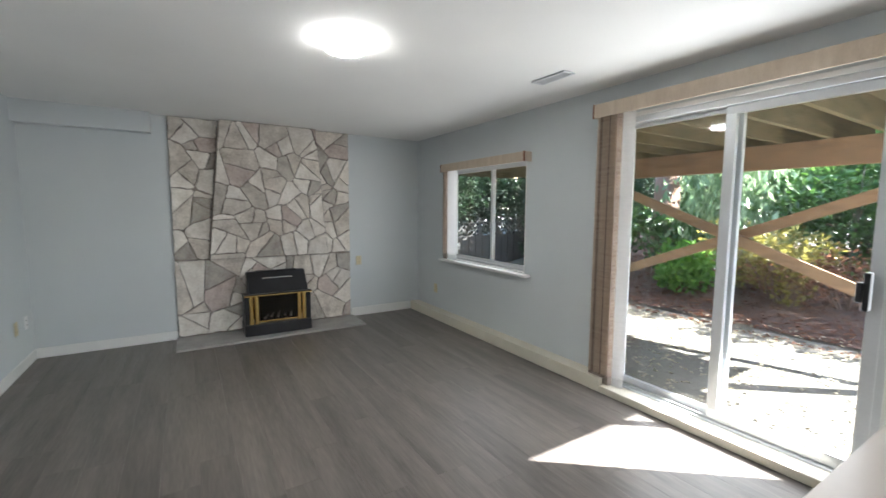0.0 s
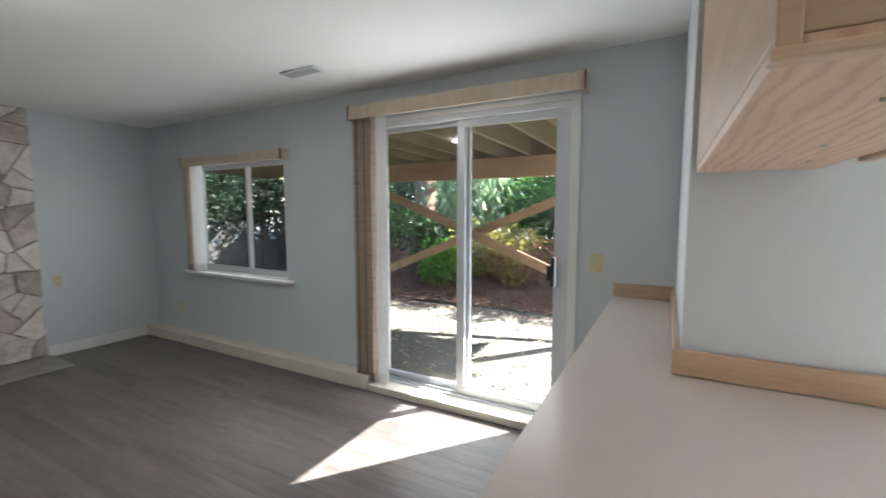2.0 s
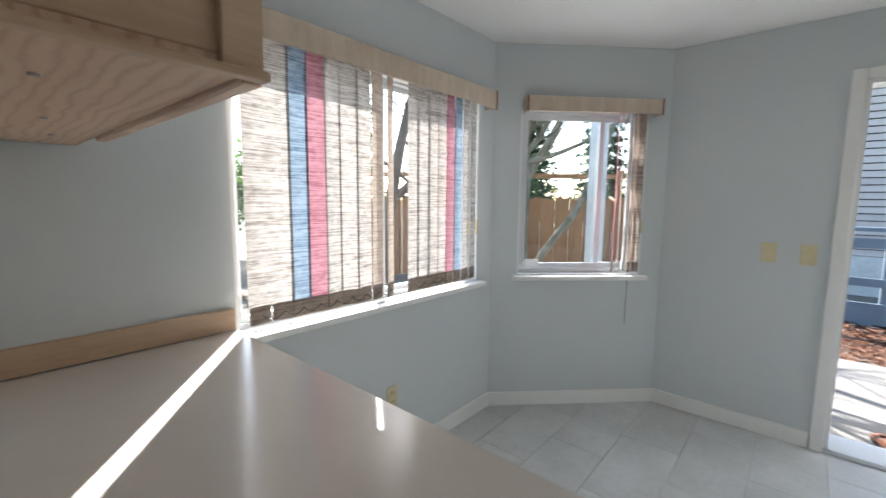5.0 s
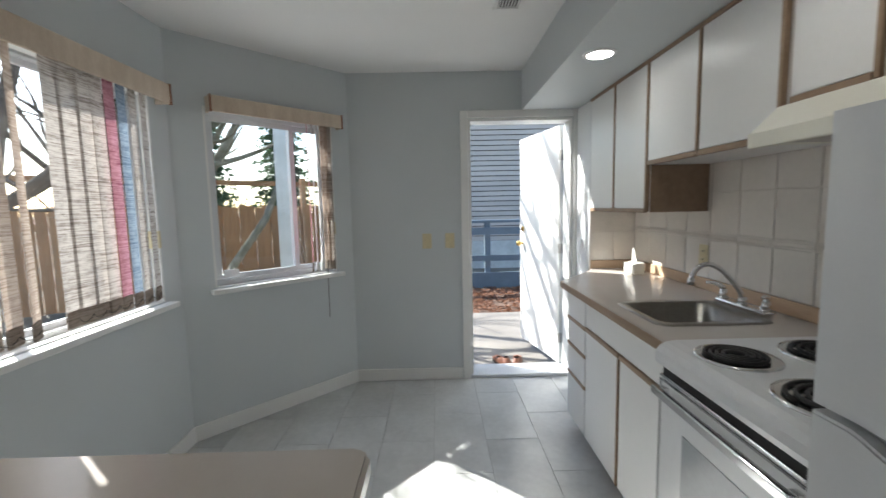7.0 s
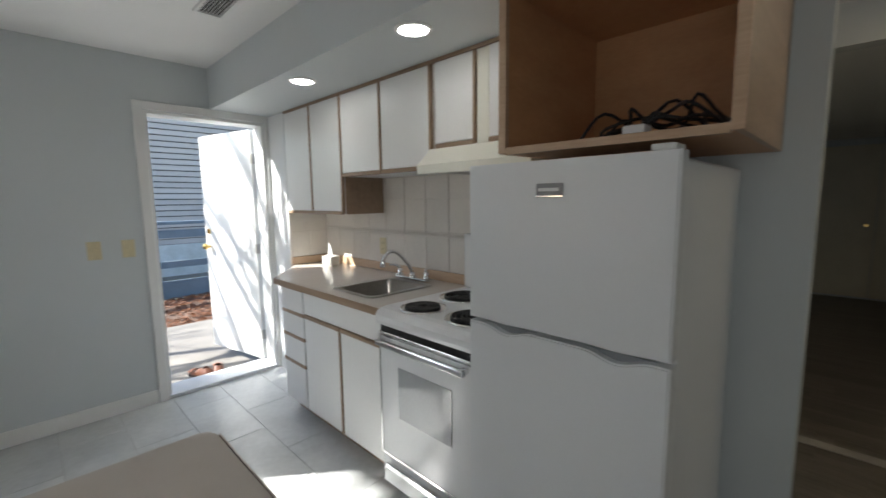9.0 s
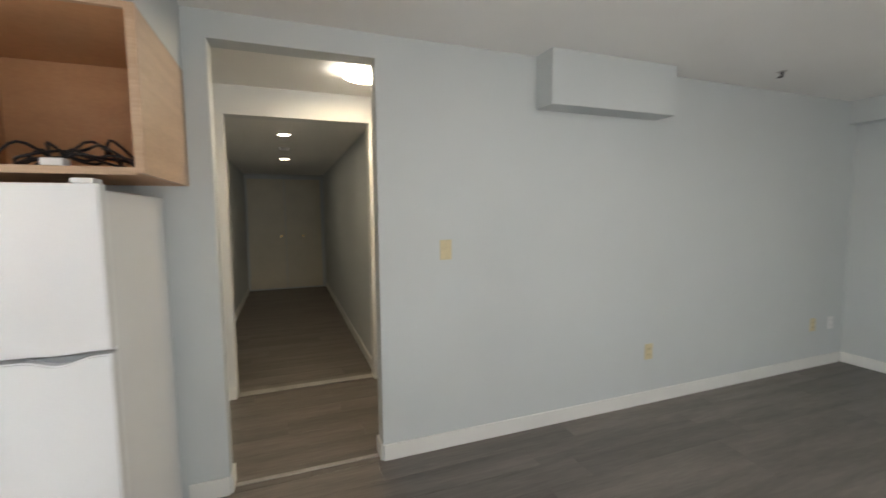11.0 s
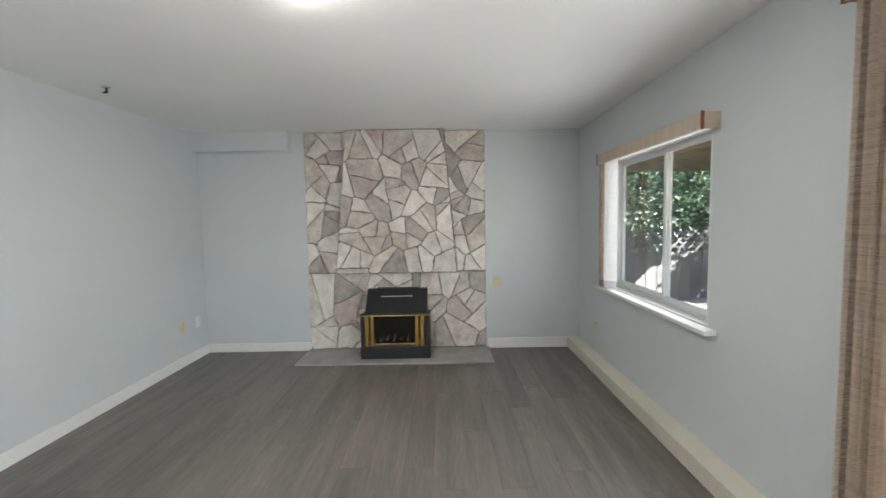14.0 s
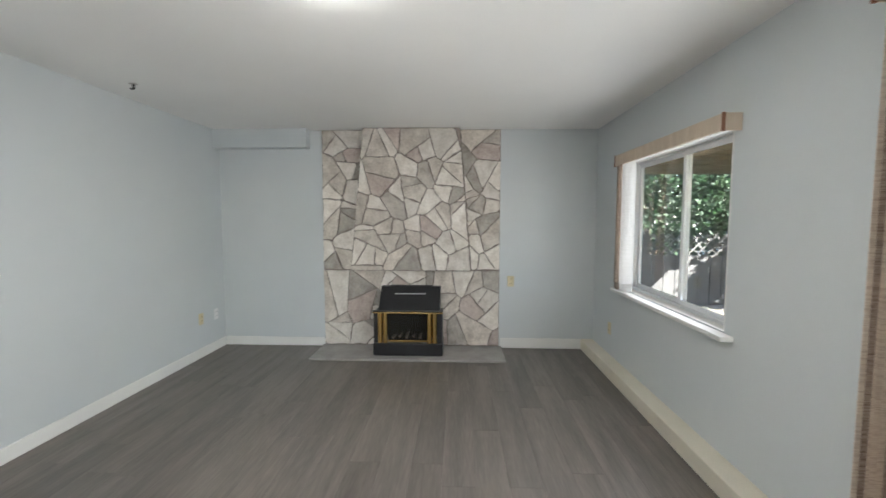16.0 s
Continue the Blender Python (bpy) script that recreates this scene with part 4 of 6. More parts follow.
part("plinth", boxes((1.66, 2.84, -5.82, -5.33, 0.0, 0.089)), OAKY, pb, "recessed toe kick")
for _i in range(3):
    _x = 1.64 + _i * 0.4
    _d = part("door", boxes((_x, _x + 0.385, -5.902, -5.882, 0.12, 0.84), bevel=0.003), LAMI, pb)
    part("edge_pull", boxes((_x, _x + 0.385, -5.908, -5.884, 0.842, 0.862), bevel=0.003), OAKX, _d, "oak edge pull")
for _nm, _b in (("backsplash", (2.838, 2.857, -5.965, -5.262, 0.9135, 0.992)), ("backsplash", (4.040, 4.060, -5.278, -4.966, 0.9135, 0.99))):
    solid(_nm, boxes(_b, bevel=0.004), OAK, "oak backsplash strip on the worktop", "backsplash")
solid("wall_backsplash_side", boxes((2.862, 4.038, -5.284, -5.266, 0.9135, 0.99), bevel=0.003), OAKX, "oak backsplash strip on the worktop", "backsplash")

hc = thing("hanging_cabinet", (2.3, -5.44, 1.51), "oak wall cabinet hung over the peninsula", "cabinet")
CX0, CX1, CY0, CY1, CZ = 1.812, 2.845, -5.592, -5.30, 1.515
part("body", boxes((CX0 + 0.012, CX1, CY0 + 0.02, CY1, CZ + 0.02, H - 0.002), bevel=0.002), OAK, hc, "oak veneer body")
part("bottom_panel", boxes((CX0 + 0.012, CX1, CY0 + 0.02, CY1 - 0.002, CZ + 0.003, CZ + 0.0195)), OAKG, hc, "oak veneer bottom with visible grain")
part("end_frame", boxes((CX0, CX0 + 0.0115, CY0, CY0 + 0.045, CZ, H - 0.002), (CX0, CX0 + 0.0115, CY1 - 0.014, CY1 + 0.002, CZ, H - 0.002), bevel=0.002), OAK, hc)
part("end_moulding", boxes((CX0 - 0.009, CX0 + 0.011, CY0 - 0.004, CY1 + 0.006, CZ - 0.003, CZ + 0.007), bevel=0.0025), OAK, hc, "oak edge moulding")
part("light_rail", boxes((CX0 + 0.012, CX1 - 0.25, CY0 - 0.003, CY0 + 0.0195, CZ - 0.006, CZ + 0.04), bevel=0.003), OAKX, hc, "oak rail along the lower edge")
for _i in range(2):
    _a = CX0 + 0.03 + _i * 0.5
    _d = part("door", boxes((_a, _a + 0.47, CY0 - 0.001, CY0 + 0.0185, CZ + 0.05, H - 0.04), bevel=0.003), LAMI, hc, "white laminate door")
for _x, _y in ((2.0, -5.42), (2.35, -5.46), (2.62, -5.5)):
    part("screw", cyls(((_x, _y, CZ - 0.001), (_x, _y, CZ + 0.003), 0.006), seg=8), STEEL, hc, "small screw head")

# ---- kitchen run along the west wall ----
kc = thing("kitchen_counter", (0.35, -7.1, 0.87), "brown-edged beige laminate kitchen worktop with angled end", "countertop")
SX0, SX1, SY0, SY1 = 0.19, 0.57, -7.07, -6.725
_bm = bmesh.new()
CT, CB = 0.905, 0.868
for _p in ([(0.002, -6.53), (0.66, -6.53), (0.66, SY1), (0.002, SY1)], [(0.002, SY1), (SX0, SY1), (SX0, SY0), (0.002, SY0)],
           [(SX1, SY1), (0.66, SY1), (0.66, SY0), (SX1, SY0)], [(0.002, SY0), (0.66, SY0), (0.66, -7.665), (0.332, -8.06), (0.332, -8.118), (0.002, -8.118)]):
    prism(_bm, _p, CB, CT)
bmesh.ops.remove_doubles(_bm, verts=_bm.verts, dist=1e-5)
part("worktop", _bm, COUNTER, kc)
_bm = bmesh.new()
prism(_bm, [(0.661, -6.53), (0.666, -6.53), (0.666, -7.668), (0.336, -8.064), (0.333, -8.061), (0.661, -7.666)], CB, CT - 0.002)
part("front_edge", _bm, OAKY, kc, "brown front edge band")
part("upstand", boxes((0.003, 0.021, -8.10, -6.54, CT + 0.001, CT + 0.06), (0.021, 0.325, -8.118, -8.10, CT + 0.001, CT + 0.06), bevel=0.004), OAK, kc, "oak upstand strip")

sk = thing("kitchen_sink", (0.36, -6.92, CT), "stainless steel single-bowl sink set in the worktop", "sink")
_bm = bmesh.new()


loft(_bm, [rounded(SX0 - 0.05, SX1 + 0.02, SY0 - 0.025, SY1 + 0.025, 0.05, CT + 0.001), rounded(SX0 - 0.046, SX1 + 0.016, SY0 - 0.02, SY1 + 0.02, 0.05, CT + 0.005),
           rounded(SX0 + 0.025, SX1 - 0.015, SY0 + 0.02, SY1 - 0.02, 0.05, CT + 0.003), rounded(SX0 + 0.035, SX1 - 0.025, SY0 + 0.03, SY1 - 0.03, 0.05, CT - 0.14)])
part("bowl", _bm, mat("sink_steel", (0.34, 0.325, 0.30), 0.32, 1.0, var=0.1, scale=6, fine=90, bump=0.04, dist=0.0005), sk, smooth=True)
part("drain", cyls(((0.38, -6.90, CT - 0.1398), (0.38, -6.90, CT - 0.132), 0.04)), CHROME, sk, "chrome drain")
tp = thing("kitchen_tap", (0.12, -6.88, CT), "chrome two-handle kitchen tap behind the sink", "tap")
part("deck_plate", boxes((0.085, 0.137, -7.075, -6.79, CT + 0.0055, CT + 0.022), bevel=0.008), CHROME, tp)
_arc = [Vector((0.11, -6.935, CT + 0.02)), Vector((0.118, -6.936, CT + 0.07)), Vector((0.16, -6.94, CT + 0.125)), Vector((0.205, -6.945, CT + 0.172)), Vector((0.25, -6.95, CT + 0.195)),
        Vector((0.292, -6.954, CT + 0.182)), Vector((0.313, -6.957, CT + 0.15)), Vector((0.318, -6.958, CT + 0.128))]
for _ in range(3):
    _arc = [_arc[0]] + [q for a, b in zip(_arc, _arc[1:]) for q in (a.lerp(b, 0.25), a.lerp(b, 0.75))] + [_arc[-1]]
_bm = bmesh.new()
tube(_bm, _arc, 0.0105, seg=12)
part("spout", _bm, CHROME, tp, "curved chrome spout", smooth=True)
part("aerator", cyls(((0.318, -6.958, CT + 0.132), (0.32, -6.959, CT + 0.104), 0.013, 0.016)), CHROME, tp, "chrome aerator tip", smooth=True)
part("spout_base", cyls(((0.11, -6.935, CT + 0.02), (0.11, -6.935, CT + 0.05), 0.022, 0.015)), CHROME, tp, smooth=True)
for _y, _s in ((-7.055, -1), (-6.81, 1)):
    _h = part("handle", cyls(((0.11, _y, CT + 0.02), (0.11, _y, CT + 0.062), 0.021, 0.013)), CHROME, tp, smooth=True)
    _bm = bmesh.new()
    tube(_bm, [(0.11, _y, CT + 0.06), (0.118, _y + 0.012 * _s, CT + 0.078), (0.14, _y + 0.03 * _s, CT + 0.086), (0.16, _y + 0.045 * _s, CT + 0.084)], [0.013, 0.011, 0.008, 0.006], seg=10)
    part("lever", _bm, CHROME, _h, smooth=True)

FX = 0.62   # front plane of the base cabinets


def pull(x, a, b, z, parent):
    return part("edge_pull", boxes((x, x + 0.022, a, b, z - 0.011, z + 0.011), bevel=0.004), OAKY, parent, "brown wooden edge pull")


dr = thing("drawer_unit", (0.3, -7.55, 0), "white laminate drawer unit with brown edge pulls", "cabinet", "base cabinets")
_bm = bmesh.new()
prism(_bm, [(0.01, -7.37), (0.60, -7.37), (0.60, -7.655), (0.335, -8.01), (0.335, -8.11), (0.01, -8.11)], 0.09, 0.867)
part("body", _bm, LAMI, dr)
_bm = bmesh.new()
prism(_bm, [(0.01, -7.37), (0.54, -7.37), (0.54, -7.64), (0.32, -7.96), (0.01, -7.96)], 0.0, 0.089)
part("plinth", _bm, OAKY, dr, "recessed toe kick")
for _z0, _z1 in ((0.705, 0.845), (0.55, 0.685), (0.375, 0.53), (0.10, 0.355)):
    _d = part("drawer", boxes((0.601, FX, -7.655, -7.378, _z0, _z1), bevel=0.002), LAMI, dr)
    pull(0.602, -7.66, -7.375, _z1 + 0.009, _d)
sb = thing("sink_cabinet", (0.3, -6.95, 0), "white laminate sink cabinet with two doors and brown pulls", "cabinet", "base cabinets")
part("body", boxes((0.01, 0.60, -7.368, -7.14, 0.09, 0.86), (0.01, 0.60, -6.70, -6.535, 0.09, 0.86), (0.565, 0.60, -7.14, -6.70, 0.09, 0.86), (0.01, 0.565, -7.14, -6.70, 0.09, 0.72)),
     LAMI, sb)
part("plinth", boxes((0.01, 0.54, -7.368, -6.535, 0.0, 0.089)), OAKY, sb, "recessed toe kick")
_d = part("false_front", boxes((0.601, FX, -7.36, -6.545, 0.715, 0.845), bevel=0.002), LAMI, sb)
pull(0.602, -7.364, -6.54, 0.856, _d)
for _a, _b in ((-7.36, -6.972), (-6.95, -6.545)):
    _d = part("door", boxes((0.601, FX, _a, _b, 0.10, 0.685), bevel=0.002), LAMI, sb)
    pull(0.602, _a - 0.004, _b + 0.004, 0.697, _d)
    part("edge_strip", boxes((0.602, 0.624, _b + 0.001, _b + 0.013, 0.10, 0.685)), OAKY, _d, "brown edge strip")

# range
rg = thing("range_cooker", (0.35, -6.22, 0), "white electric range with four coil burners", "cooker")
RY0, RY1 = -6.528, -5.945
part("body", boxes((0.03, 0.64, RY0, RY1, 0.06, 0.885), bevel=0.006), ENAMEL, rg, "white enamel body")
_bm = bmesh.new()
_prof = [(0.03, 0.886), (0.03, 0.915), (0.63, 0.915), (0.66, 0.911), (0.68, 0.902), (0.692, 0.886), (0.694, 0.862), (0.69, 0.845), (0.642, 0.845), (0.642, 0.886)]
prism(_bm, _prof, -RY1, -RY0, pose(0, 0, 0, 90, 0, 0))
part("cooktop", _bm, ENAMEL, rg, "white enamel cooktop with a rolled front edge")
part("plinth", boxes((0.06, 0.60, RY0 + 0.02, RY1 - 0.02, 0.0, 0.059)), BLACKM, rg)
part("backguard", boxes((0.03, 0.09, RY0, RY1, 0.916, 1.212), bevel=0.01), ENAMEL, rg, "white control panel")
for _k in range(4):
    _y = RY0 + 0.10 + _k * 0.075 + (0.13 if _k > 1 else 0)
    part("knob", cyls(((0.091, _y, 1.105), (0.118, _y, 1.105), 0.026, 0.02), seg=20), IVORY, rg, "cream control knob")
part("clock_panel", boxes((0.0905, 0.093, RY0 + 0.24, RY0 + 0.34, 0.96, 1.02)), BLACKM, rg, "dark timer panel")
for _x, _y, _r in ((0.55, -6.36, 0.085), (0.52, -6.08, 0.105), (0.27, -6.36, 0.105), (0.27, -6.09, 0.085)):
    _bm = bmesh.new()
    loft(_bm, [[(_x + rr * math.cos(a), _y + rr * math.sin(a), z) for a in [2 * math.pi * i / 28 for i in range(28)]]
               for rr, z in ((_r + 0.022, 0.9155), (_r + 0.02, 0.921), (_r + 0.004, 0.9185), (_r * 0.5, 0.917))])
    _b = part("drip_pan", _bm, CHROME, rg, "chrome drip pan", smooth=True)
    _bm = bmesh.new()
    _n = 90
    tube(_bm, [(_x + (0.02 + (_r - 0.024) * i / _n) * math.cos(2 * math.pi * 4 * i / _n), _y + (0.02 + (_r - 0.024) * i / _n) * math.sin(2 * math.pi * 4 * i / _n), 0.924)
               for i in range(_n + 1)], 0.0056, seg=6)
    part("coil", _bm, BLACKM, _b, "black spiral heating coil", smooth=True)
part("control_strip", boxes((0.6425, 0.668, RY0 + 0.005, RY1 - 0.005, 0.80, 0.844)), BLACKM, rg, "dark recess above the oven door")
part("vent_trim", boxes((0.669, 0.680, RY0 + 0.006, RY1 - 0.006, 0.801, 0.809), bevel=0.002), CHROME, rg, "chrome strip under the vent slot")
_od = part("oven_door", boxes((0.641, 0.675, RY0 + 0.004, RY1 - 0.004, 0.22, 0.798), bevel=0.008), ENAMEL, rg, "white oven door")
part("door_window", boxes((0.6755, 0.678, RY0 + 0.135, RY1 - 0.125, 0.43, 0.665)), OVENG, _od, "grey oven window")
part("door_handle", boxes((0.70, 0.722, RY0 + 0.03, RY1 - 0.03, 0.757, 0.783), (0.676, 0.70, RY0 + 0.035, RY0 + 0.06, 0.76, 0.78), (0.676, 0.70, RY1 - 0.06, RY1 - 0.035, 0.76, 0.78),
                          bevel=0.004), CHROME, _od, "chrome bar handle")
part("door_trim", boxes((0.676, 0.679, RY0 + 0.004, RY0 + 0.012, 0.22, 0.795), (0.676, 0.679, RY1 - 0.012, RY1 - 0.004, 0.22, 0.795), (0.676, 0.679, RY0 + 0.012, RY1 - 0.012, 0.788, 0.795), (0.676, 0.679, RY0 + 0.012, RY1 - 0.012, 0.22, 0.228)), CHROME, _od, "chrome edge trim")
_dw = part("drawer", boxes((0.641, 0.672, RY0 + 0.004, RY1 - 0.004, 0.07, 0.21), bevel=0.006), ENAMEL, rg, "white storage drawer")
part("drawer_handle", boxes((0.676, 0.695, RY0 + 0.05, RY1 - 0.05, 0.165, 0.19), (0.673, 0.676, RY0 + 0.06, RY1 - 0.06, 0.17, 0.185), bevel=0.003), CHROME, _dw, "chrome handle")

# refrigerator
fg = thing("refrigerator", (0.4, -5.6, 0), "white top-freezer refrigerator with moulded handles", "refrigerator")
FY0, FY1 = -5.92, -5.295
part("body", boxes((0.04, 0.68, FY0 + 0.004, FY1 - 0.004, 0.05, 1.49), bevel=0.008), FRIDGE, fg, "textured white cabinet")
part("grille", boxes((0.10, 0.67, FY0 + 0.02, FY1 - 0.02, 0.0, 0.049)), BLACKM, fg, "dark toe grille")
_up = Matrix(((0, 0, 1, 0), (1, 0, 0, 0), (0, 1, 0, 0), (0, 0, 0, 1)))


def scooped(z0, z1, dips, depth, top):
    """A refrigerator door whose edge dips in two finger grips."""
    edge = []
    for i in range(61):
        y = FY0 + (FY1 - FY0) * i / 60
        d = sum(0.5 + 0.5 * math.cos(2 * math.pi * (min(max((y - a) / (b - a), 0), 1) - 0.5)) for a, b in dips)
        edge.append((y, z1 - depth * d if top else z0 + depth * d))
    poly = [(FY0, z0), (FY1, z0)] + edge[::-1] if top else edge + [(FY1, z1), (FY0, z1)]
    bm = bmesh.new()
    prism(bm, poly, 0.69, 0.742, _up)
    front = [e for e in bm.edges if all(v.co.x > 0.741 for v in e.verts)]
    bmesh.ops.bevel(bm, geom=front, offset=0.005, segments=2, affect='EDGES')
    return bm


_grips = [(FY0 + 0.06, FY0 + 0.24), (FY1 - 0.22, FY1 - 0.04)]
_fz = part("freezer_door", scooped(1.006, 1.505, _grips, -0.004, False), FRIDGE, fg, "white freezer door")
_fd = part("fridge_door", scooped(0.06, 0.992, _grips, 0.02, True), FRIDGE, fg, "white fridge door with two finger grips")
_gm = mat("grip_grey", (0.34, 0.36, 0.38), 0.5, var=0.05, bump=0)
for _a, _b in _grips:
    part("grip_recess", boxes((0.708, 0.714, _a - 0.005, _b + 0.005, 0.955, 0.992)), _gm, _fd, "grey finger grip recess")
part("gasket", boxes((0.681, 0.689, FY0 + 0.01, FY1 - 0.01, 0.07, 1.49)), mat("gasket", (0.45, 0.46, 0.47), 0.7, bump=0), fg, "grey door gasket")
part("hinge_cover", boxes((0.66, 0.735, FY1 - 0.07, FY1 - 0.015, 1.506, 1.522), bevel=0.004), WPLAST, fg, "white hinge cover")
_bg = part("badge", boxes((0.7425, 0.746, -5.664, -5.582, 1.402, 1.44), bevel=0.001), mat("badge_grey", (0.30, 0.30, 0.31), 0.35, var=0.05, bump=0), _fz, "grey badge plate")
part("badge_bar", boxes((0.7462, 0.7468, -5.658, -5.594, 1.418, 1.427)), WPLAST, _fz, "pale raised bar of the badge")
part("badge_edge", boxes((0.7462, 0.7475, -5.664, -5.582, 1.402, 1.406)), CHROME, _fz, "chrome edge of the badge")

# cabinet over the refrigerator, open, and cables in it
ob_ = thing("open_cabinet", (0.3, -5.52, 1.56), "open veneered cabinet box without doors above the refrigerator", "cabinet", "wall cabinets")
BY0, BY1, BZ0, BZ1, BXF = -5.856, -5.20, 1.544, 2.063, 0.665
t_ = 0.016
part("side", boxes((0.004, BXF - 0.02, BY0, BY0 + t_, BZ0, BZ1)), PLY, ob_)
part("side", boxes((0.004, BXF - 0.02, BY1 - t_, BY1, BZ0, BZ1)), OAK, ob_, "pale oak outer side")
part("bottom", boxes((0.004, BXF - 0.02, BY0 + t_, BY1 - t_, BZ0, BZ0 + t_)), PLY, ob_)
part("top", boxes((0.004, BXF - 0.02, BY0 + t_, BY1 - t_, BZ1 - t_, BZ1)), PLY, ob_)
part("back", boxes((0.004, 0.014, BY0 + t_, BY1 - t_, BZ0 + t_, BZ1 - t_)), PLY, ob_)
part("face_frame", boxes((BXF - 0.019, BXF, BY0 - 0.004, BY0 + 0.024, BZ0, BZ1), (BXF - 0.019, BXF, BY1 - 0.024, BY1 + 0.004, BZ0, BZ1), (BXF - 0.019, BXF, BY0 + 0.024, BY1 - 0.024, BZ0 - 0.006, BZ0 + 0.018),
                         (BXF - 0.019, BXF, BY0 + 0.024, BY1 - 0.024, BZ1 - 0.02, BZ1), bevel=0.002), OAK, ob_, "oak face frame")
cb = thing("cable_bundle", (0.35, -5.4, BZ0 + t_), "tangle of black cables with a white plug in the open cabinet", "cables")
_rc = random.Random(5)
_zc = BZ0 + t_ + 0.006
for _k in range(6):
    _bm = bmesh.new()
    _p = [(0.50 + _rc.uniform(-0.12, 0.13), -5.60 + 0.052 * i + _rc.uniform(-0.03, 0.03), _zc + (0 if i in (0, 7) else abs(_rc.gauss(0.03, 0.035)))) for i in range(8)]
    _fine = []
    for i in range(len(_p) - 1):
        for s in range(4):
            _fine.append(Vector(_p[i]).lerp(Vector(_p[i + 1]), s / 4))
    for _ in range(3):
        _fine = [_fine[0]] + [(_fine[i - 1] + _fine[i] * 2 + _fine[i + 1]) / 4 for i in range(1, len(_fine) - 1)] + [_fine[-1]]
    tube(_bm, _fine, 0.005, seg=6)
    part("cable", _bm, CABLE, cb, smooth=True)
part("plug", boxes((0.57, 0.62, -5.48, -5.42, BZ0 + t_ + 0.001, BZ0 + t_ + 0.03), bevel=0.004), WPLAST, cb, "white adapter plug")

# wall cabinets: y range, bottom, two tall and three short
def wall_cabinet(y0, y1, z0, doors, label, front=0.33, mate=LAMI, stile=0.0):
    t = thing("wall_cabinet", (0.16, (y0 + y1) / 2, z0), label, "cabinet", "wall cabinets")
    part("body", boxes((0.004, front - 0.02, y0 + 0.001, y1 - 0.001, z0, 2.062)), OAKY if mate is None else LAMI, t)
    part("side", boxes((0.01, front - 0.021, y1 - 0.0005, y1 + 0.004, z0, 2.062)), OAKY, t, "brown side panel")
    w = (y1 - y0) / doors
    for i in range(doors):
        a, b = y0 + i * w + stile * 0.35, y0 + (i + 1) * w - stile * 0.65
        if stile:
            part("face_stile", boxes((front - 0.019, front - 0.006, b + 0.001, min(b + stile, y1) - 0.001, z0, 2.046), bevel=0.002), HOODM, t, "cream face frame stile")
        d = part("door", boxes((front - 0.018, front, a + 0.004, b - 0.018, z0 + 0.022, 2.045), bevel=0.002), LAMI, t, "white laminate door")
        part("edge_strip", boxes((front - 0.018, front + 0.004, b - 0.017, b - 0.003, z0 + 0.004, 2.05), bevel=0.002), OAKY, d, "brown wooden edge strip")
        part("edge_pull", boxes((front - 0.018, front + 0.006, a + 0.004, b - 0.018, z0 - 0.002, z0 + 0.02), bevel=0.003), OAKY, d, "brown wooden edge pull")
    part("cornice", boxes((front - 0.019, front + 0.006, y0, y1, 2.047, 2.063), bevel=0.002), OAKY, t, "brown top strip")
    return t


wall_cabinet(-8.117, -7.339, 1.31, 2, "tall white laminate wall cabinet with brown edging beside the door")
wall_cabinet(-7.337, -6.522, 1.548, 2, "white laminate wall cabinet with brown edging above the sink")
wall_cabinet(-6.520, -5.862, 1.645, 2, "short white laminate wall cabinet above the range hood", stile=0.07)
hd = thing("range_hood", (0.24, -6.2, 1.53), "cream enamel range hood above the cooker", "range hood")
_bm = bmesh.new()
prism(_bm, [(0.02, 1.535), (0.425, 1.525), (0.435, 1.562), (0.352, 1.641), (0.02, 1.641)], 5.88, 6.51, pose(0, 0, 0, 90, 0, 0))
part("canopy", _bm, HOODM, hd, "cream enamel canopy")
part("lip", boxes((0.425, 0.441, -6.512, -5.878, 1.516, 1.563), bevel=0.004), HOODM, hd)
part("filter", boxes((0.08, 0.40, -6.40, -6.0, 1.520, 1.530)), STEEL, hd, "metal grease filter")
tb = thing("tissue_packet", (0.13, -7.86, CT), "crumpled white tissue packet on the worktop corner", "packet")
_bm = boxes((0.09, 0.17, -7.93, -7.80, CT + 0.001, CT + 0.075), bevel=0.012)
for _v in _bm.verts:
    _v.co += Vector((_rc.uniform(-.006, .006), _rc.uniform(-.006, .006), 0 if _v.co.z < CT + 0.02 else _rc.uniform(-.008, .012)))
part("wrapper", _bm, PAPER, tb)
_bm = bmesh.new()
prism(_bm, [(-7.90, CT + 0.07), (-7.83, CT + 0.07), (-7.87, CT + 0.15), (-7.89, CT + 0.17)], 0.125, 0.13, Matrix(((0, 0, 1, 0), (1, 0, 0, 0), (0, 1, 0, 0), (0, 0, 0, 1))))
part("tissue", _bm, PAPER, tb, "tissue sheet pulled up")
plate("ivory socket on the tiled backsplash", face(0.012, 0, 90), -7.35, 1.08, "outlet")

# ---- outdoors ----
_bm = bmesh.new()
GV = {}


def ground_z(x, y):
    """The yard: level by the house, rising a little under the shrubs."""
    d = max(0.0, x - 7.2)
    return -0.09 + min(0.7, 0.16 * d) * (1 if y > -7 else max(0, 1 - (-7 - y) / 3))


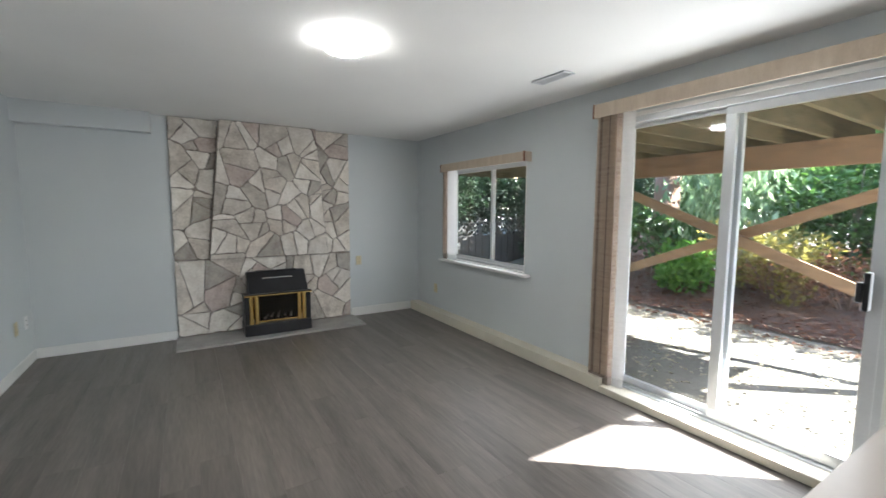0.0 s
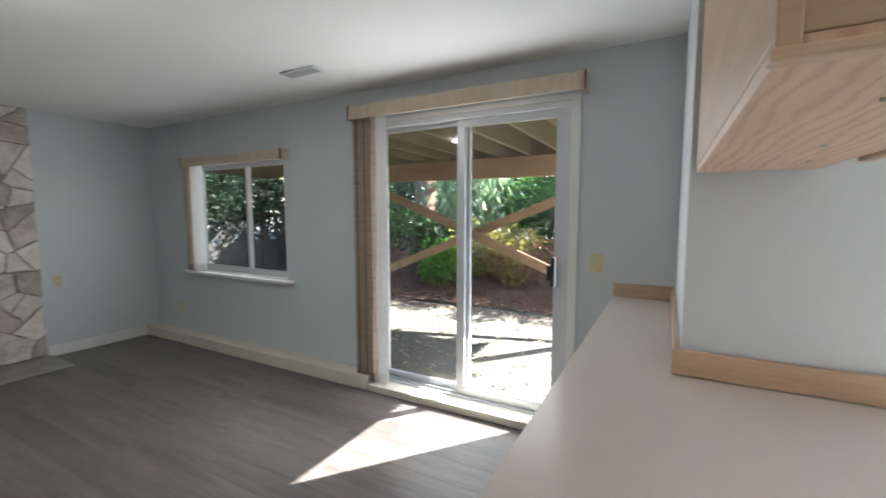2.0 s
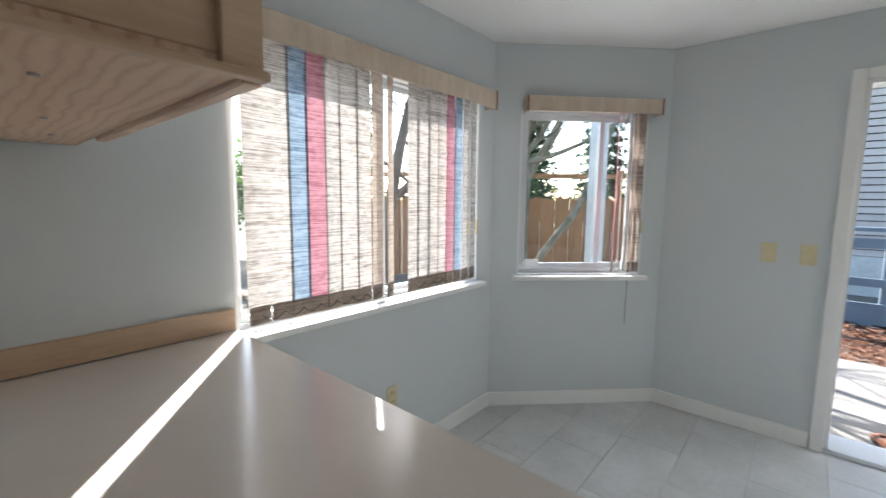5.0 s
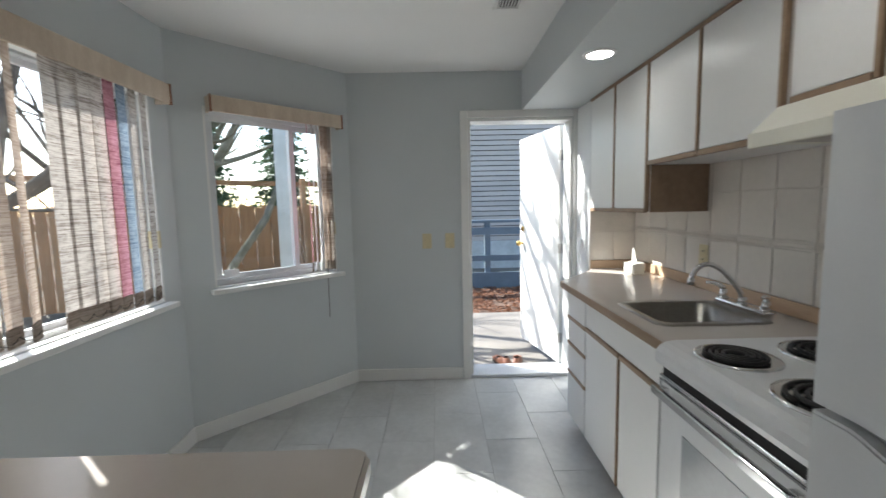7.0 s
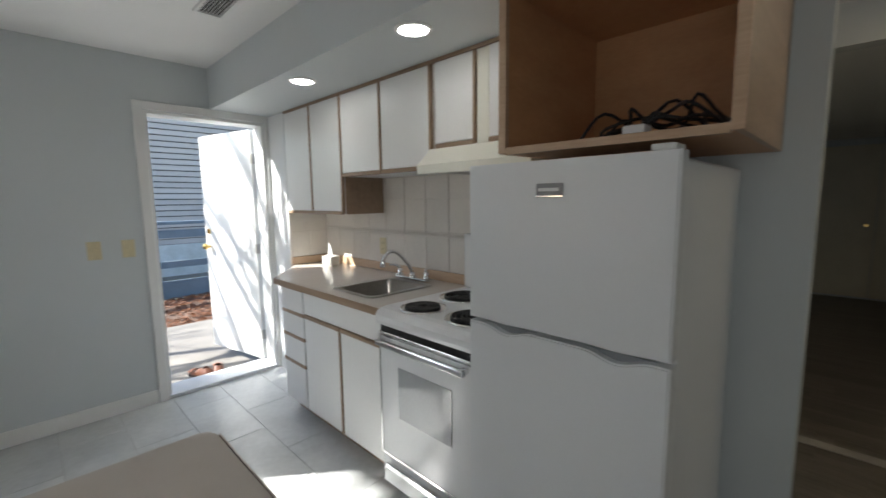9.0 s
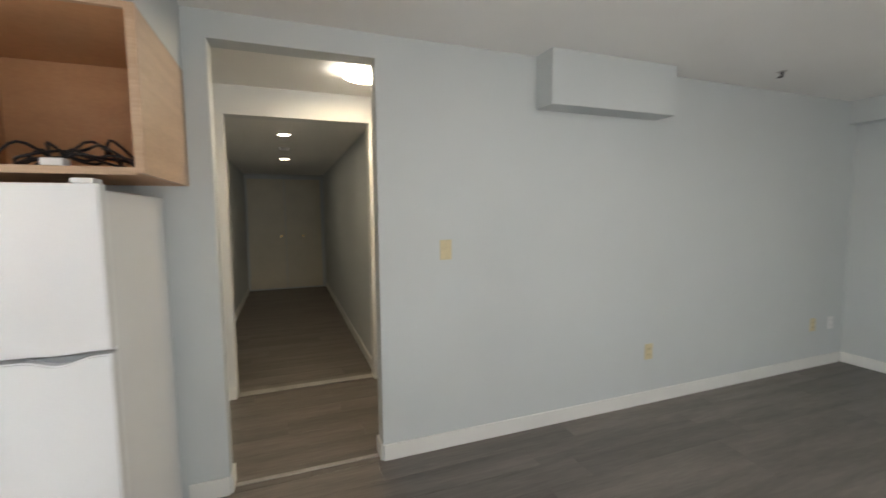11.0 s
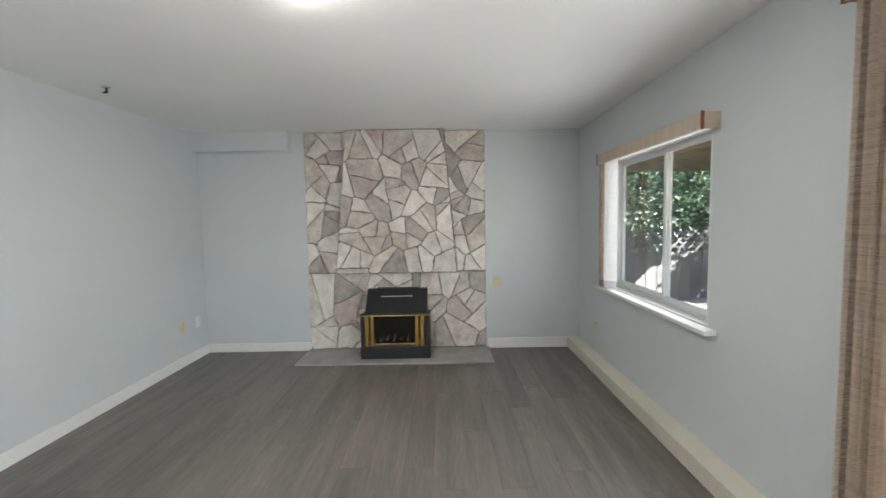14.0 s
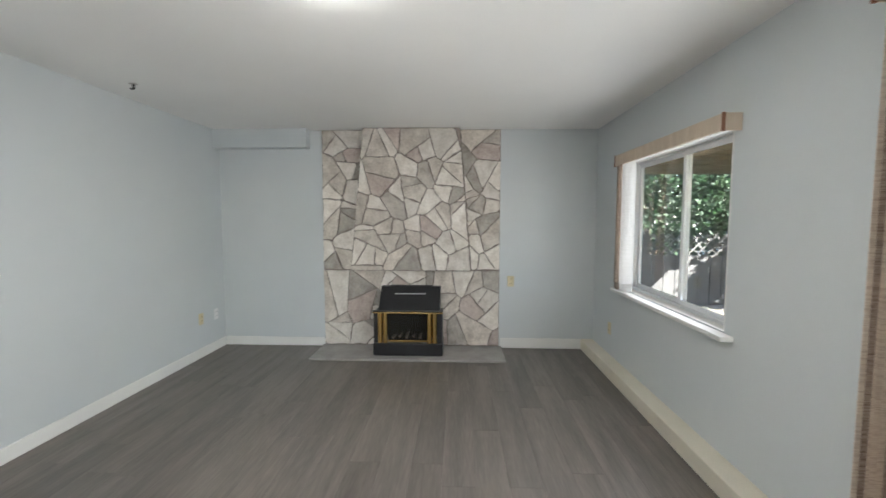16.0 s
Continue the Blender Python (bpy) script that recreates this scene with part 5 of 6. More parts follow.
_xs = [-400, -60, -20, -8, -3] + [0 + 0.5 * i for i in range(0, 29)] + [17, 22, 35, 70, 400]
_ys = [-400, -70, -35, -22, -17] + [-15 + 0.5 * i for i in range(0, 37)] + [5, 8, 14, 30, 70, 400]
for _x in _xs:
    for _y in _ys:
        GV[_x, _y] = _bm.verts.new((_x, _y, ground_z(_x, _y) - 0.01 + 0.012 * noise.noise(Vector((_x, _y, 0)))))
for _a, _b in zip(_xs, _xs[1:]):
    for _c, _d in zip(_ys, _ys[1:]):
        _bm.faces.new((GV[_a, _c], GV[_b, _c], GV[_b, _d], GV[_a, _d]))
for _v in _bm.verts:
    if -6.5 < _v.co.x < 4.4 and -8.7 < _v.co.y < 0.4:
        _v.co.z = -0.35
solid("ground", _bm, GROUND, "patchy bare yard ground with dry grass", "ground", "structure", smooth=True)
solid("concrete_pad", boxes((-1.2, 1.9, -10.6, DY - TH - 0.002, -0.16, -0.045), bevel=0.006), CONC, "pebbled concrete landing outside the back door", "pavement", "structure")
solid("house_base", boxes((EX + 0.001, EX + TH, -5.44, 0.1, -0.4, -0.001)), CONC, "concrete foundation strip", "foundation", "structure")


def scatter(name, n, place, size, material, label, category, rng, kind="stuff", fold=0.25, thing_=None, aspect=0.5):
    """Many small folded leaves; place(rng) gives a spot and a facing."""
    vs, fs = [], []
    for i in range(n):
        p, d = place(rng)
        L = size * rng.uniform(0.6, 1.3)
        u = Vector((rng.gauss(0, 1), rng.gauss(0, 1), rng.gauss(0, 0.7))) + d
        if u.length < 1e-3:
            continue
        u.normalize()
        s = u.cross(Vector((rng.gauss(0, 1), rng.gauss(0, 1), rng.gauss(0, 1))))
        if s.length < 1e-3:
            continue
        s.normalize()
        w = L * aspect * 0.5
        nrm = u.cross(s)
        k = len(vs)
        vs += [p, p + u * L * 0.5 + s * w + nrm * w * fold, p + u * L, p + u * L * 0.5 - s * w + nrm * w * fold]
        fs += [(k, k + 1, k + 2), (k, k + 2, k + 3)]
    me = bpy.data.meshes.new(name)
    me.from_pydata([tuple(v) for v in vs], [], fs)
    me.materials.append(material)
    ob = new(name, me)
    if thing_ is not None:
        ob.parent = thing_
        ob.matrix_parent_inverse = ORIGIN[thing_].inverted()
        return tagged(ob, label)
    return tagged(ob, label, category, kind=kind)


def limbs(bm, base, direction, length, radius, rng, depth, spread=0.6, up=0.15, tips=None, n=5):
    """A tapered, bent limb with smaller ones growing from it."""
    pts, rs = [Vector(base)], [radius]
    d = Vector(direction).normalized()
    for i in range(n):
        d = (d + Vector((rng.gauss(0, 0.12), rng.gauss(0, 0.12), rng.gauss(0, 0.08) + up * 0.3))).normalized()
        pts.append(pts[-1] + d * length / n)
        rs.append(radius * (1 - 0.7 * (i + 1) / n))
    tube(bm, pts, rs, seg=7 if radius > 0.04 else 5 if radius > 0.012 else 4, ends=False)
    if tips is not None:
        tips += pts[2:]
    if depth > 0:
        for k in range(rng.randint(3, 5)):
            i = rng.randint(1, n)
            a = Vector((rng.gauss(0, 1), rng.gauss(0, 1), rng.gauss(0, 0.6) + up)).normalized()
            limbs(bm, pts[i], d * (1 - spread) + a * spread, length * rng.uniform(0.4, 0.65), rs[i] * 0.6, rng, depth - 1, spread, up, tips, n)


def broad_tree(x, y, height, radius, rng, label, leaf=None, leaves=0, lean=(0, 0), bark=BARK, depth=3, size=0.1, crown_r=0.5):
    z = ground_z(x, y)
    t = thing("tree", (x, y, z), label, "tree", "trees")
    bm = bmesh.new()
    tips = []
    limbs(bm, (x, y, z - 0.1), (lean[0], lean[1], 1), height, radius, rng, depth, 0.6, 0.2, tips, n=7)
    part("trunk", bm, bark, t, "tapered trunk and limbs", smooth=True)
    if leaf:
        def spot(r):
            c = tips[r.randrange(len(tips))]
            return c + Vector((r.gauss(0, crown_r), r.gauss(0, crown_r), r.gauss(0, crown_r * 0.7))), Vector((0, 0, -0.4))
        scatter("crown", leaves, spot, size, leaf, "leafy crown", "", rng, thing_=t)
    return t


def conifer(x, y, height, r0, rng, label, z=None, material=LEAF_D, n=6500):
    z = ground_z(x, y) if z is None else z
    t = thing("tree", (x, y, z), label, "tree", "conifers")
    bm = bmesh.new()
    tube(bm, [(x, y, z - 0.2), (x, y, z + height * 0.5), (x, y, z + height)], [r0 * 0.09, r0 * 0.05, 0.01], seg=7)
    part("trunk", bm, BARK, t)

    def spot(r):
        h = 1 - math.sqrt(r.random())
        h = 0.08 + 0.92 * h
        a = 2 * math.pi * r.random()
        whorl = math.floor(h * 22) / 22
        rad = r0 * (1 - whorl) * (0.75 + 0.35 * math.sin(a * 5 + whorl * 40)) * math.sqrt(r.random())
        return Vector((x + rad * math.cos(a), y + rad * math.sin(a), z + height * whorl + height * 0.03 * r.random() - rad * 0.25)), Vector((math.cos(a), math.sin(a), -0.5))
    scatter("crown", n, spot, max(0.18, height * 0.027), material, "dark needled crown", "", rng, thing_=t, aspect=0.35)
    return t


def shrub(x, y, rx, ry, h, n, size, leaf, rng, label, z=None, base=0.0):
    z = (ground_z(x, y) if z is None else z)
    t = thing("shrub", (x, y, z), label, "shrub", "shrubs")
    bm = bmesh.new()
    for k in range(9):
        a = rng.uniform(0, 6.28)
        q = Vector((x + rx * 0.7 * math.cos(a) * rng.random(), y + ry * 0.7 * math.sin(a) * rng.random(), z + h * rng.uniform(0.5, 0.9)))
        b = Vector((x + rng.gauss(0, 0.08), y + rng.gauss(0, 0.08), z - 0.05))
        tube(bm, [b, b.lerp(q, 0.5) + Vector((rng.gauss(0, .06), rng.gauss(0, .06), 0.04)), q], [0.018, 0.012, 0.004], seg=5)
    part("stems", bm, TWIG, t, "bare twiggy stems")
    lumps = [(Vector((x + rx * rng.uniform(-.75, .75), y + ry * rng.uniform(-.75, .75), z + base + h * rng.uniform(0.2, 0.85))), rng.uniform(0.25, 0.45)) for _ in range(14)]

    def spot(r):
        c, k = lumps[r.randrange(len(lumps))]
        v = Vector((r.gauss(0, 1), r.gauss(0, 1), r.gauss(0, 1))).normalized() * (r.random() ** 0.4)
        p = c + Vector((v.x * rx * k * 1.2, v.y * ry * k * 1.2, v.z * h * k * 0.8))
        p.z = max(p.z, z + 0.03)
        return p, v * 1.2
    scatter("leaves", n, spot, size, leaf, "leafy clumps", "", rng, thing_=t)
    return t


_g = random.Random(21)
# deck over the yard
dk = thing("deck", (5.7, -1.7, -0.09), "weathered wooden deck on posts above the yard", "deck")
# joists and boards are lengthened north past the beam to shade the lattice fence
DX1, DYN, DYS = 8.05, 2.5, -5.30
BEAMX = 6.80
_y = DYS + 0.02
while _y < DYN:
    part("joist", boxes((EX + TH + 0.045, DX1, _y, _y + 0.042, 2.135, 2.365)), DECKW, dk)
    _y += 0.405
part("ledger", boxes((EX + TH + 0.001, EX + TH + 0.043, DYS, DYN, 2.135, 2.365)), DECKW, dk)
part("beam", boxes((BEAMX - 0.05, BEAMX + 0.05, DYS, 0.7, 1.865, 2.133), bevel=0.006), BEAMW, dk, "brown carrying beam")
for _x in [EX + TH + 0.02 + 0.145 * i for i in range(27)]:
    part("board", boxes((_x, _x + 0.138, DYS - 0.02, DYN, 2.367, 2.40)), DECKW, dk)
for _y in (-4.86, -0.25):
    part("post", boxes((BEAMX - 0.05, BEAMX + 0.05, _y - 0.05, _y + 0.05, -0.12, 1.863), bevel=0.006), BEAMW, dk, "square wooden post")


def brace(ya, za, yb, zb, x):
    d = Vector((0, yb - ya, zb - za))
    m = Matrix.Translation((x, (ya + yb) / 2, (za + zb) / 2)) @ Matrix.Rotation(math.atan2(d.z, d.y), 4, 'X')
    return boxes((-0.02, 0.02, -d.length / 2, d.length / 2, -0.06, 0.06), m=m)


part("brace", brace(-0.30, 2.12, -4.82, 0.30, BEAMX - 0.075), BEAMW, dk, "diagonal wooden brace")
part("brace", brace(-4.82, 1.90, -0.30, 0.10, BEAMX + 0.075), BEAMW, dk, "diagonal wooden brace")

_bm = bmesh.new()
_gx, _gy = [7.3 + 0.35 * i for i in range(18)], [-8 + 0.4 * i for i in range(26)]
_vv = {(x, y): _bm.verts.new((x + 0.12 * noise.noise(Vector((y * 1.3, 2, 0))), y, ground_z(x, y) + 0.03 + 0.03 * noise.noise(Vector((x * 3, y * 3, 1))))) for x in _gx for y in _gy}
for _a, _b in zip(_gx, _gx[1:]):
    for _c, _d in zip(_gy, _gy[1:]):
        _bm.faces.new((_vv[_a, _c], _vv[_b, _c], _vv[_b, _d], _vv[_a, _d]))
solid("mulch_bed", _bm, MULCH, "dark bark mulch border under the shrubs", "ground", "structure")


def flat_spot(x0, x1, y0, y1, z=None):
    def f(r):
        x, y = r.uniform(x0, x1), r.uniform(y0, y1)
        return Vector((x, y, (ground_z(x, y) + 0.035 if z is None and x > 7.2 else ground_z(x, y) if z is None else z) + 0.012)), Vector((0, 0, 0))
    return f


def litter(name, n, area, size, material, label, rng):
    """Fallen leaves lying flat."""
    spot = flat_spot(*area)
    vs, fs = [], []
    for i in range(n):
        p, _ = spot(rng)
        a = rng.uniform(0, 6.28)
        L = size * rng.uniform(0.5, 1.3)
        u = Vector((math.cos(a), math.sin(a), rng.gauss(0, 0.15)))
        s = Vector((-math.sin(a), math.cos(a), rng.gauss(0, 0.2)))
        k = len(vs)
        vs += [p - u * L / 2, p + s * L * 0.3 + Vector((0, 0, 0.012)), p + u * L / 2, p - s * L * 0.3 + Vector((0, 0, 0.012))]
        fs += [(k, k + 1, k + 2), (k, k + 2, k + 3)]
    me = bpy.data.meshes.new(name)
    me.from_pydata([tuple(v) for v in vs], [], fs)
    me.materials.append(material)
    return tagged(new(name, me), label, "leaves", kind="stuff")


litter("fallen_leaves", 5000, (7.0, 10.0, -6, 1.5), 0.06, LEAF_R, "brown fallen leaves over the mulch border", _g)
litter("dry_grass", 2500, (4.4, 7.4, -6.5, 1.5), 0.05, leaf_mat("dry_blade", (0.34, 0.30, 0.20), (0.52, 0.47, 0.36), 0.9), "dry grass bits on the bare yard", _g)
shrub(8.55, -2.65, 0.65, 0.75, 1.05, 3200, 0.075, LEAF_Y, _g, "yellowing rounded shrub in the mulch border")
shrub(8.5, -1.45, 0.5, 0.55, 0.75, 1500, 0.13, LEAF_B, _g, "bright green broad-leaved shrub in the border")
shrub(9.0, -0.6, 0.7, 0.7, 1.2, 1500, 0.12, LEAF_L, _g, "dark green broad-leaved shrub by the trunk")
for _x, _y in ((8.5, -3.5), (8.7, -4.2), (8.4, -2.9)):
    shrub(_x, _y, 0.6, 0.55, 0.85, 900, 0.05, LEAF_R, _g, "bare twiggy shrub in the border")
for _x, _y, _h, _n in ((11.2, -3.9, 2.7, 5200), (11.0, -5.6, 2.6, 5000), (11.8, -2.3, 2.8, 4600), (11.5, -7.4, 2.6, 4200), (12.3, -0.3, 3.4, 3600), (11.6, -9.3, 2.6, 3000)):
    shrub(_x, _y, 1.1, 1.15, _h, _n, 0.15, LEAF_L, _g, "tall dense laurel hedge shrub behind the border", base=0.2)
t_c = thing("tree", (9.6, -0.35, 0.2), "thick straight cedar trunk beside the border", "tree", "trees")
_bm = bmesh.new()
tube(_bm, [(9.6, -0.35, 0.0), (9.6, -0.35, 0.5), (9.62, -0.35, 3), (9.65, -0.33, 9)], [0.34, 0.26, 0.22, 0.12], seg=14)
part("trunk", _bm, mat("cedar_bark", (0.36, 0.22, 0.16), 0.95, scale=5, fine=30, stretch=(5, 5, 0.6), color2=(0.20, 0.12, 0.09), bump=0.9, dist=0.02), t_c, "reddish bark", smooth=True)


def frond_spot(r):
    a = r.random()
    return Vector((9.5 + r.gauss(0, 0.35), -1.55 + r.gauss(0, 0.45), 0.9 + 2.6 * a + r.gauss(0, 0.1))), Vector((0, 0, -2.2))


scatter("crown", 2600, frond_spot, 0.22, LEAF_P, "pale hanging fronds", "", _g, thing_=t_c, aspect=0.3)
shrub(12.8, 0.2, 0.9, 1.6, 4.2, 3600, 0.14, LEAF_P, _g, "pale sunlit foliage behind the cedar", base=0.5)
for _x, _y, _h in ((9.9, -3.2, 2.0), (10.0, -4.7, 1.9), (9.9, -6.2, 2.0), (10.3, -7.9, 2.0)):
    shrub(_x, _y, 0.8, 1.0, _h, 3400, 0.13, LEAF_L, _g, "dense laurel shrub in front of the hedge", base=-0.15)
for _x, _y, _h in ((16.2, -1.0, 9), (16.5, 2.6, 9), (14.5, 5.5, 9)):
    conifer(_x, _y, _h, 2.0, _g, "dark conifer behind the laurel hedge", n=6500)
for _x, _y, _h in ((5.2, 4.3, 3.6), (6.5, 4.1, 4.2), (7.9, 4.2, 4.0), (9.3, 4.0, 4.2), (10.6, 3.4, 3.8), (11.8, 2.2, 3.8)):
    shrub(_x, _y, 1.0, 0.9, _h, 4200, 0.12, LEAF_N, _g, "tall dark evergreen behind the lattice fence", base=0.25)
for _x, _y in ((7.0, 4.7), (9.6, 4.9)):
    broad_tree(_x, _y, 5.6, 0.13, _g, "dark evergreen tree outside the living room window", LEAF_N, 4200, depth=2, size=0.12, crown_r=0.5)
for _x, _y, _h in ((5.6, 5.9, 4.6), (7.4, 6.1, 4.8), (9.2, 6.2, 4.8), (11.0, 5.6, 4.8), (12.6, 4.4, 4.6), (13.6, 2.8, 4.4)):
    shrub(_x, _y, 1.2, 1.0, _h, 3600, 0.2, LEAF_N, _g, "second row of tall dark evergreens behind the lattice fence", base=0.0)
# three shrubs added on the sun's side to keep the lattice fence in shade
shrub(9.05, 2.05, 0.7, 0.6, 2.5, 5200, 0.14, LEAF_N, _g, "added dense dark shrub that shades the lattice fence")
shrub(10.1, 1.0, 0.8, 0.8, 3.2, 2600, 0.11, LEAF_N, _g, "added dark broad-leaved shrub beyond the deck, shading the fence")
shrub(9.0, 1.4, 0.8, 0.8, 2.6, 2600, 0.11, LEAF_N, _g, "added dark broad-leaved shrub near the deck's end, shading the fence")
# lattice fence past the living room window
lf = thing("lattice_fence", (8.6, 2.9, 0), "grey wooden fence with a lattice top", "fence")
for _i in range(38):
    part("board", boxes((4.4 + 0.2 * _i, 4.59 + 0.2 * _i, 2.9, 2.92, -0.1, 0.78)), FENCEG, lf)
for _i in range(5):
    part("post", boxes((4.4 + 1.45 * _i, 4.49 + 1.45 * _i, 2.925, 3.01, -0.1, 1.2)), FENCEG, lf)
for _i in range(48):
    for _s in (-1, 1):
        _c = 4.3 + 0.155 * _i
        part("lattice_slat", boxes((-0.25, 0.25, -0.004, 0.004, -0.016, 0.016), m=Matrix.Translation((_c, 2.911 + 0.004 * _s, 0.97)) @ Matrix.Rotation(_s * 0.785, 4, 'Y')), FENCEG, lf)

# yard behind the kitchen: fence, tree, post, railing and the neighbouring house
fe = thing("board_fence", (5.0, -13.5, 0), "brown wooden board fence with a top rail", "fence")
_p0, _p1 = Vector((0.6, -17.2, 0)), Vector((9.5, -9.2, 0))
_L = (_p1 - _p0).length
_fm = Matrix.Translation(_p0) @ Matrix.Rotation(math.atan2((_p1 - _p0).y, (_p1 - _p0).x), 4, 'Z')
_i = 0
while _i * 0.145 < _L:
    part("board", boxes((_i * 0.145, _i * 0.145 + 0.138, (_i % 2) * 0.03, (_i % 2) * 0.03 + 0.02, -0.3, 1.42 + 0.02 * ((_i * 7) % 3)), m=_fm), FENCEW, fe)
    _i += 1
part("rail", boxes((0, _L, -0.04, -0.002, 0.25, 0.34), (0, _L, -0.04, -0.002, 1.12, 1.21), m=_fm), FENCEW, fe)
part("top_rail", boxes((0, _L, -0.03, 0.06, 1.83, 1.92), m=_fm), FENCEW, fe, "raised top rail")
for _i in range(6):
    part("post", boxes((0.4 + 2.2 * _i, 0.5 + 2.2 * _i, 0.055, 0.15, -0.3, 1.98), m=_fm), FENCEW, fe)
solid("porch_post", boxes((3.02, 3.17, -10.05, -9.90, -0.12, 3.2), bevel=0.008), WHITEP, "white painted square porch post", "post")
_tr = random.Random(8)
t_m = thing("tree", (5.1, -11.8, -0.1), "bare mossy tree with forking limbs outside the angled window", "tree", "trees")
_bm = bmesh.new()
tube(_bm, [(5.1, -11.8, -0.2), (5.08, -11.75, 0.9), (5.0, -11.7, 1.8), (5.02, -11.6, 3.0), (4.9, -11.5, 5.0)], [0.15, 0.125, 0.11, 0.08, 0.03], seg=9, ends=False)
tube(_bm, [(5.0, -11.7, 1.7), (4.75, -11.95, 2.3), (4.4, -12.3, 3.2), (4.0, -12.6, 4.6)], [0.075, 0.065, 0.05, 0.015], seg=8, ends=False)
tube(_bm, [(4.1, -10.05, -0.1), (3.85, -10.2, 0.7), (3.55, -10.5, 1.25), (3.42, -10.9, 1.9), (3.3, -11.4, 2.9)], [0.05, 0.05, 0.045, 0.035, 0.015], seg=8, ends=False)
for _k in range(30):
    _b = Vector((5.0, -11.65, 1.9 + 0.11 * _k))
    limbs(_bm, _b, (_tr.gauss(-0.3, 1), _tr.gauss(0, 1), 0.6), _tr.uniform(1.6, 2.8), 0.055, _tr, 2, 0.6, 0.25)
part("trunk", _bm, BARKG, t_m, "mossy forking trunk and bare limbs", smooth=True)
broad_tree(6.9, -12.0, 6.5, 0.15, _tr, "bare deciduous tree by the board fence", depth=3, bark=BARK)
broad_tree(5.6, -9.0, 5.5, 0.10, _tr, "bare slender tree near the kitchen", depth=3, bark=BARK)
for _x, _y, _h in ((10.5, -20, 9), (13.5, -21, 11), (8.0, -23.5, 10), (16.5, -17, 10), (11.8, -24, 12), (5.6, -27, 10)):
    conifer(_x, _y, _h, 1.5, _tr, "dark pointed conifer beyond the fence", z=-0.1)
for _x, _y in ((9.8, -15.6), (7.2, -18.0), (12.4, -13.4)):
    shrub(_x, _y, 1.6, 1.4, 2.2, 1800, 0.10, LEAF_R if _x > 9 else LEAF_D, _tr, "tangled dark hedge beyond the fence", z=-0.1)

rl = thing("porch_railing", (0.4, -12.5, 0), "blue-grey painted wooden railing", "railing")
for _x in (-3.9, -2.1, 0.52, 2.1):
    part("post", boxes((_x - 0.05, _x + 0.05, -12.55, -12.45, -0.1, 1.06), bevel=0.005), RAILP, rl)
part("top_rail", boxes((-4.2, 2.3, -12.58, -12.42, 1.062, 1.11), bevel=0.006), RAILP, rl)
part("mid_rail", boxes((-4.2, 2.3, -12.445, -12.405, 0.86, 0.98)), RAILP, rl)
part("mid_rail", boxes((-4.2, 2.3, -12.445, -12.405, 0.40, 0.50)), RAILP, rl)
part("low_board", boxes((-4.2, 2.3, -12.445, -12.405, -0.08, 0.20)), RAILP, rl)
nh = thing("neighbour_house", (-1, -15, 0), "neighbouring house clad in grey lap siding", "house")
# Black shows through the board gaps in place of the laps' shadow lines.
part("wall", boxes((-9, 2.4, -15.3, -14.92, -0.2, 5.4)), BLACKM, nh, "black backing that draws the lap shadows between the boards")
for _i in range(42):
    _z = 0.55 + 0.115 * _i
    _bm = bmesh.new()
    prism(_bm, [(-14.919, _z + 0.098), (-14.905, _z + 0.098), (-14.880, _z), (-14.919, _z)], -9.0, 2.4, Matrix(((0, 0, 1, 0), (1, 0, 0, 0), (0, 1, 0, 0), (0, 0, 0, 1))))
    part("siding_board", _bm, SIDING, nh)
part("foundation", boxes((-9, 2.4, -14.92, -14.86, -0.2, 0.54)), WHITEP, nh, "pale concrete foundation")
part("roof", boxes((-9.4, 2.9, -16, -14.3, 5.4, 5.6)), BLACKM, nh, "dark roof overhang")
solid("planting_bed", boxes((-4, 2.6, -12.4, -10.7, -0.3, -0.08), bevel=0.02), MULCH, "dark soil bed beyond the concrete landing", "ground", "structure")
litter("fallen_leaves", 2600, (-2.5, 2.4, -12.4, -10.6, -0.075), 0.09, LEAF_R, "red-brown fallen leaves over the soil bed", _tr)


def shoe(x, y, turn):
    m = pose(x, y, -0.044, 0, 0, turn)
    t = thing("shoe", (x, y, -0.044), "brown leather shoe on the concrete landing", "shoe", "pair of shoes", m=m)
    out = [(0.0, -0.13), (0.035, -0.12), (0.04, -0.04), (0.048, 0.06), (0.035, 0.125), (0, 0.14), (-0.035, 0.12), (-0.042, 0.05), (-0.035, -0.04), (-0.033, -0.12)]
    bm = bmesh.new()
    prism(bm, out, 0.0, 0.022, m)
    part("sole", bm, SOLE, t, "dark sole")
    bm = bmesh.new()
    loft(bm, [[m @ Vector((a * s, b * s, z if b < 0 else z * k)) for a, b in out] for s, z, k in ((0.97, 0.023, 1), (1.0, 0.04, 0.9), (0.86, 0.065, 0.75), (0.62, 0.09, 0.6))], cap=False)
    part("upper", bm, LEATHER, t, "brown leather upper", smooth=True)


shoe(0.845, -8.78, 200)
shoe(0.72, -8.77, 165)

# ---- wall tiles, floor planks and floor tiles ----
sp = thing("wall_tiles", (0, -7, 0.96), "cream glazed wall tiles with a beaded border", "tiles", kind="structure")
part("grout", boxes((0.0005, 0.006, -8.118, -5.93, 0.966, 1.70), (0.006, 0.328, -8.1195, -8.114, 0.966, 1.309)), WGROUT, sp)


def shared(name, me, parent, m):
    ob = new(name, me)
    ob.parent = parent
    ob.matrix_basis = m
    return ob


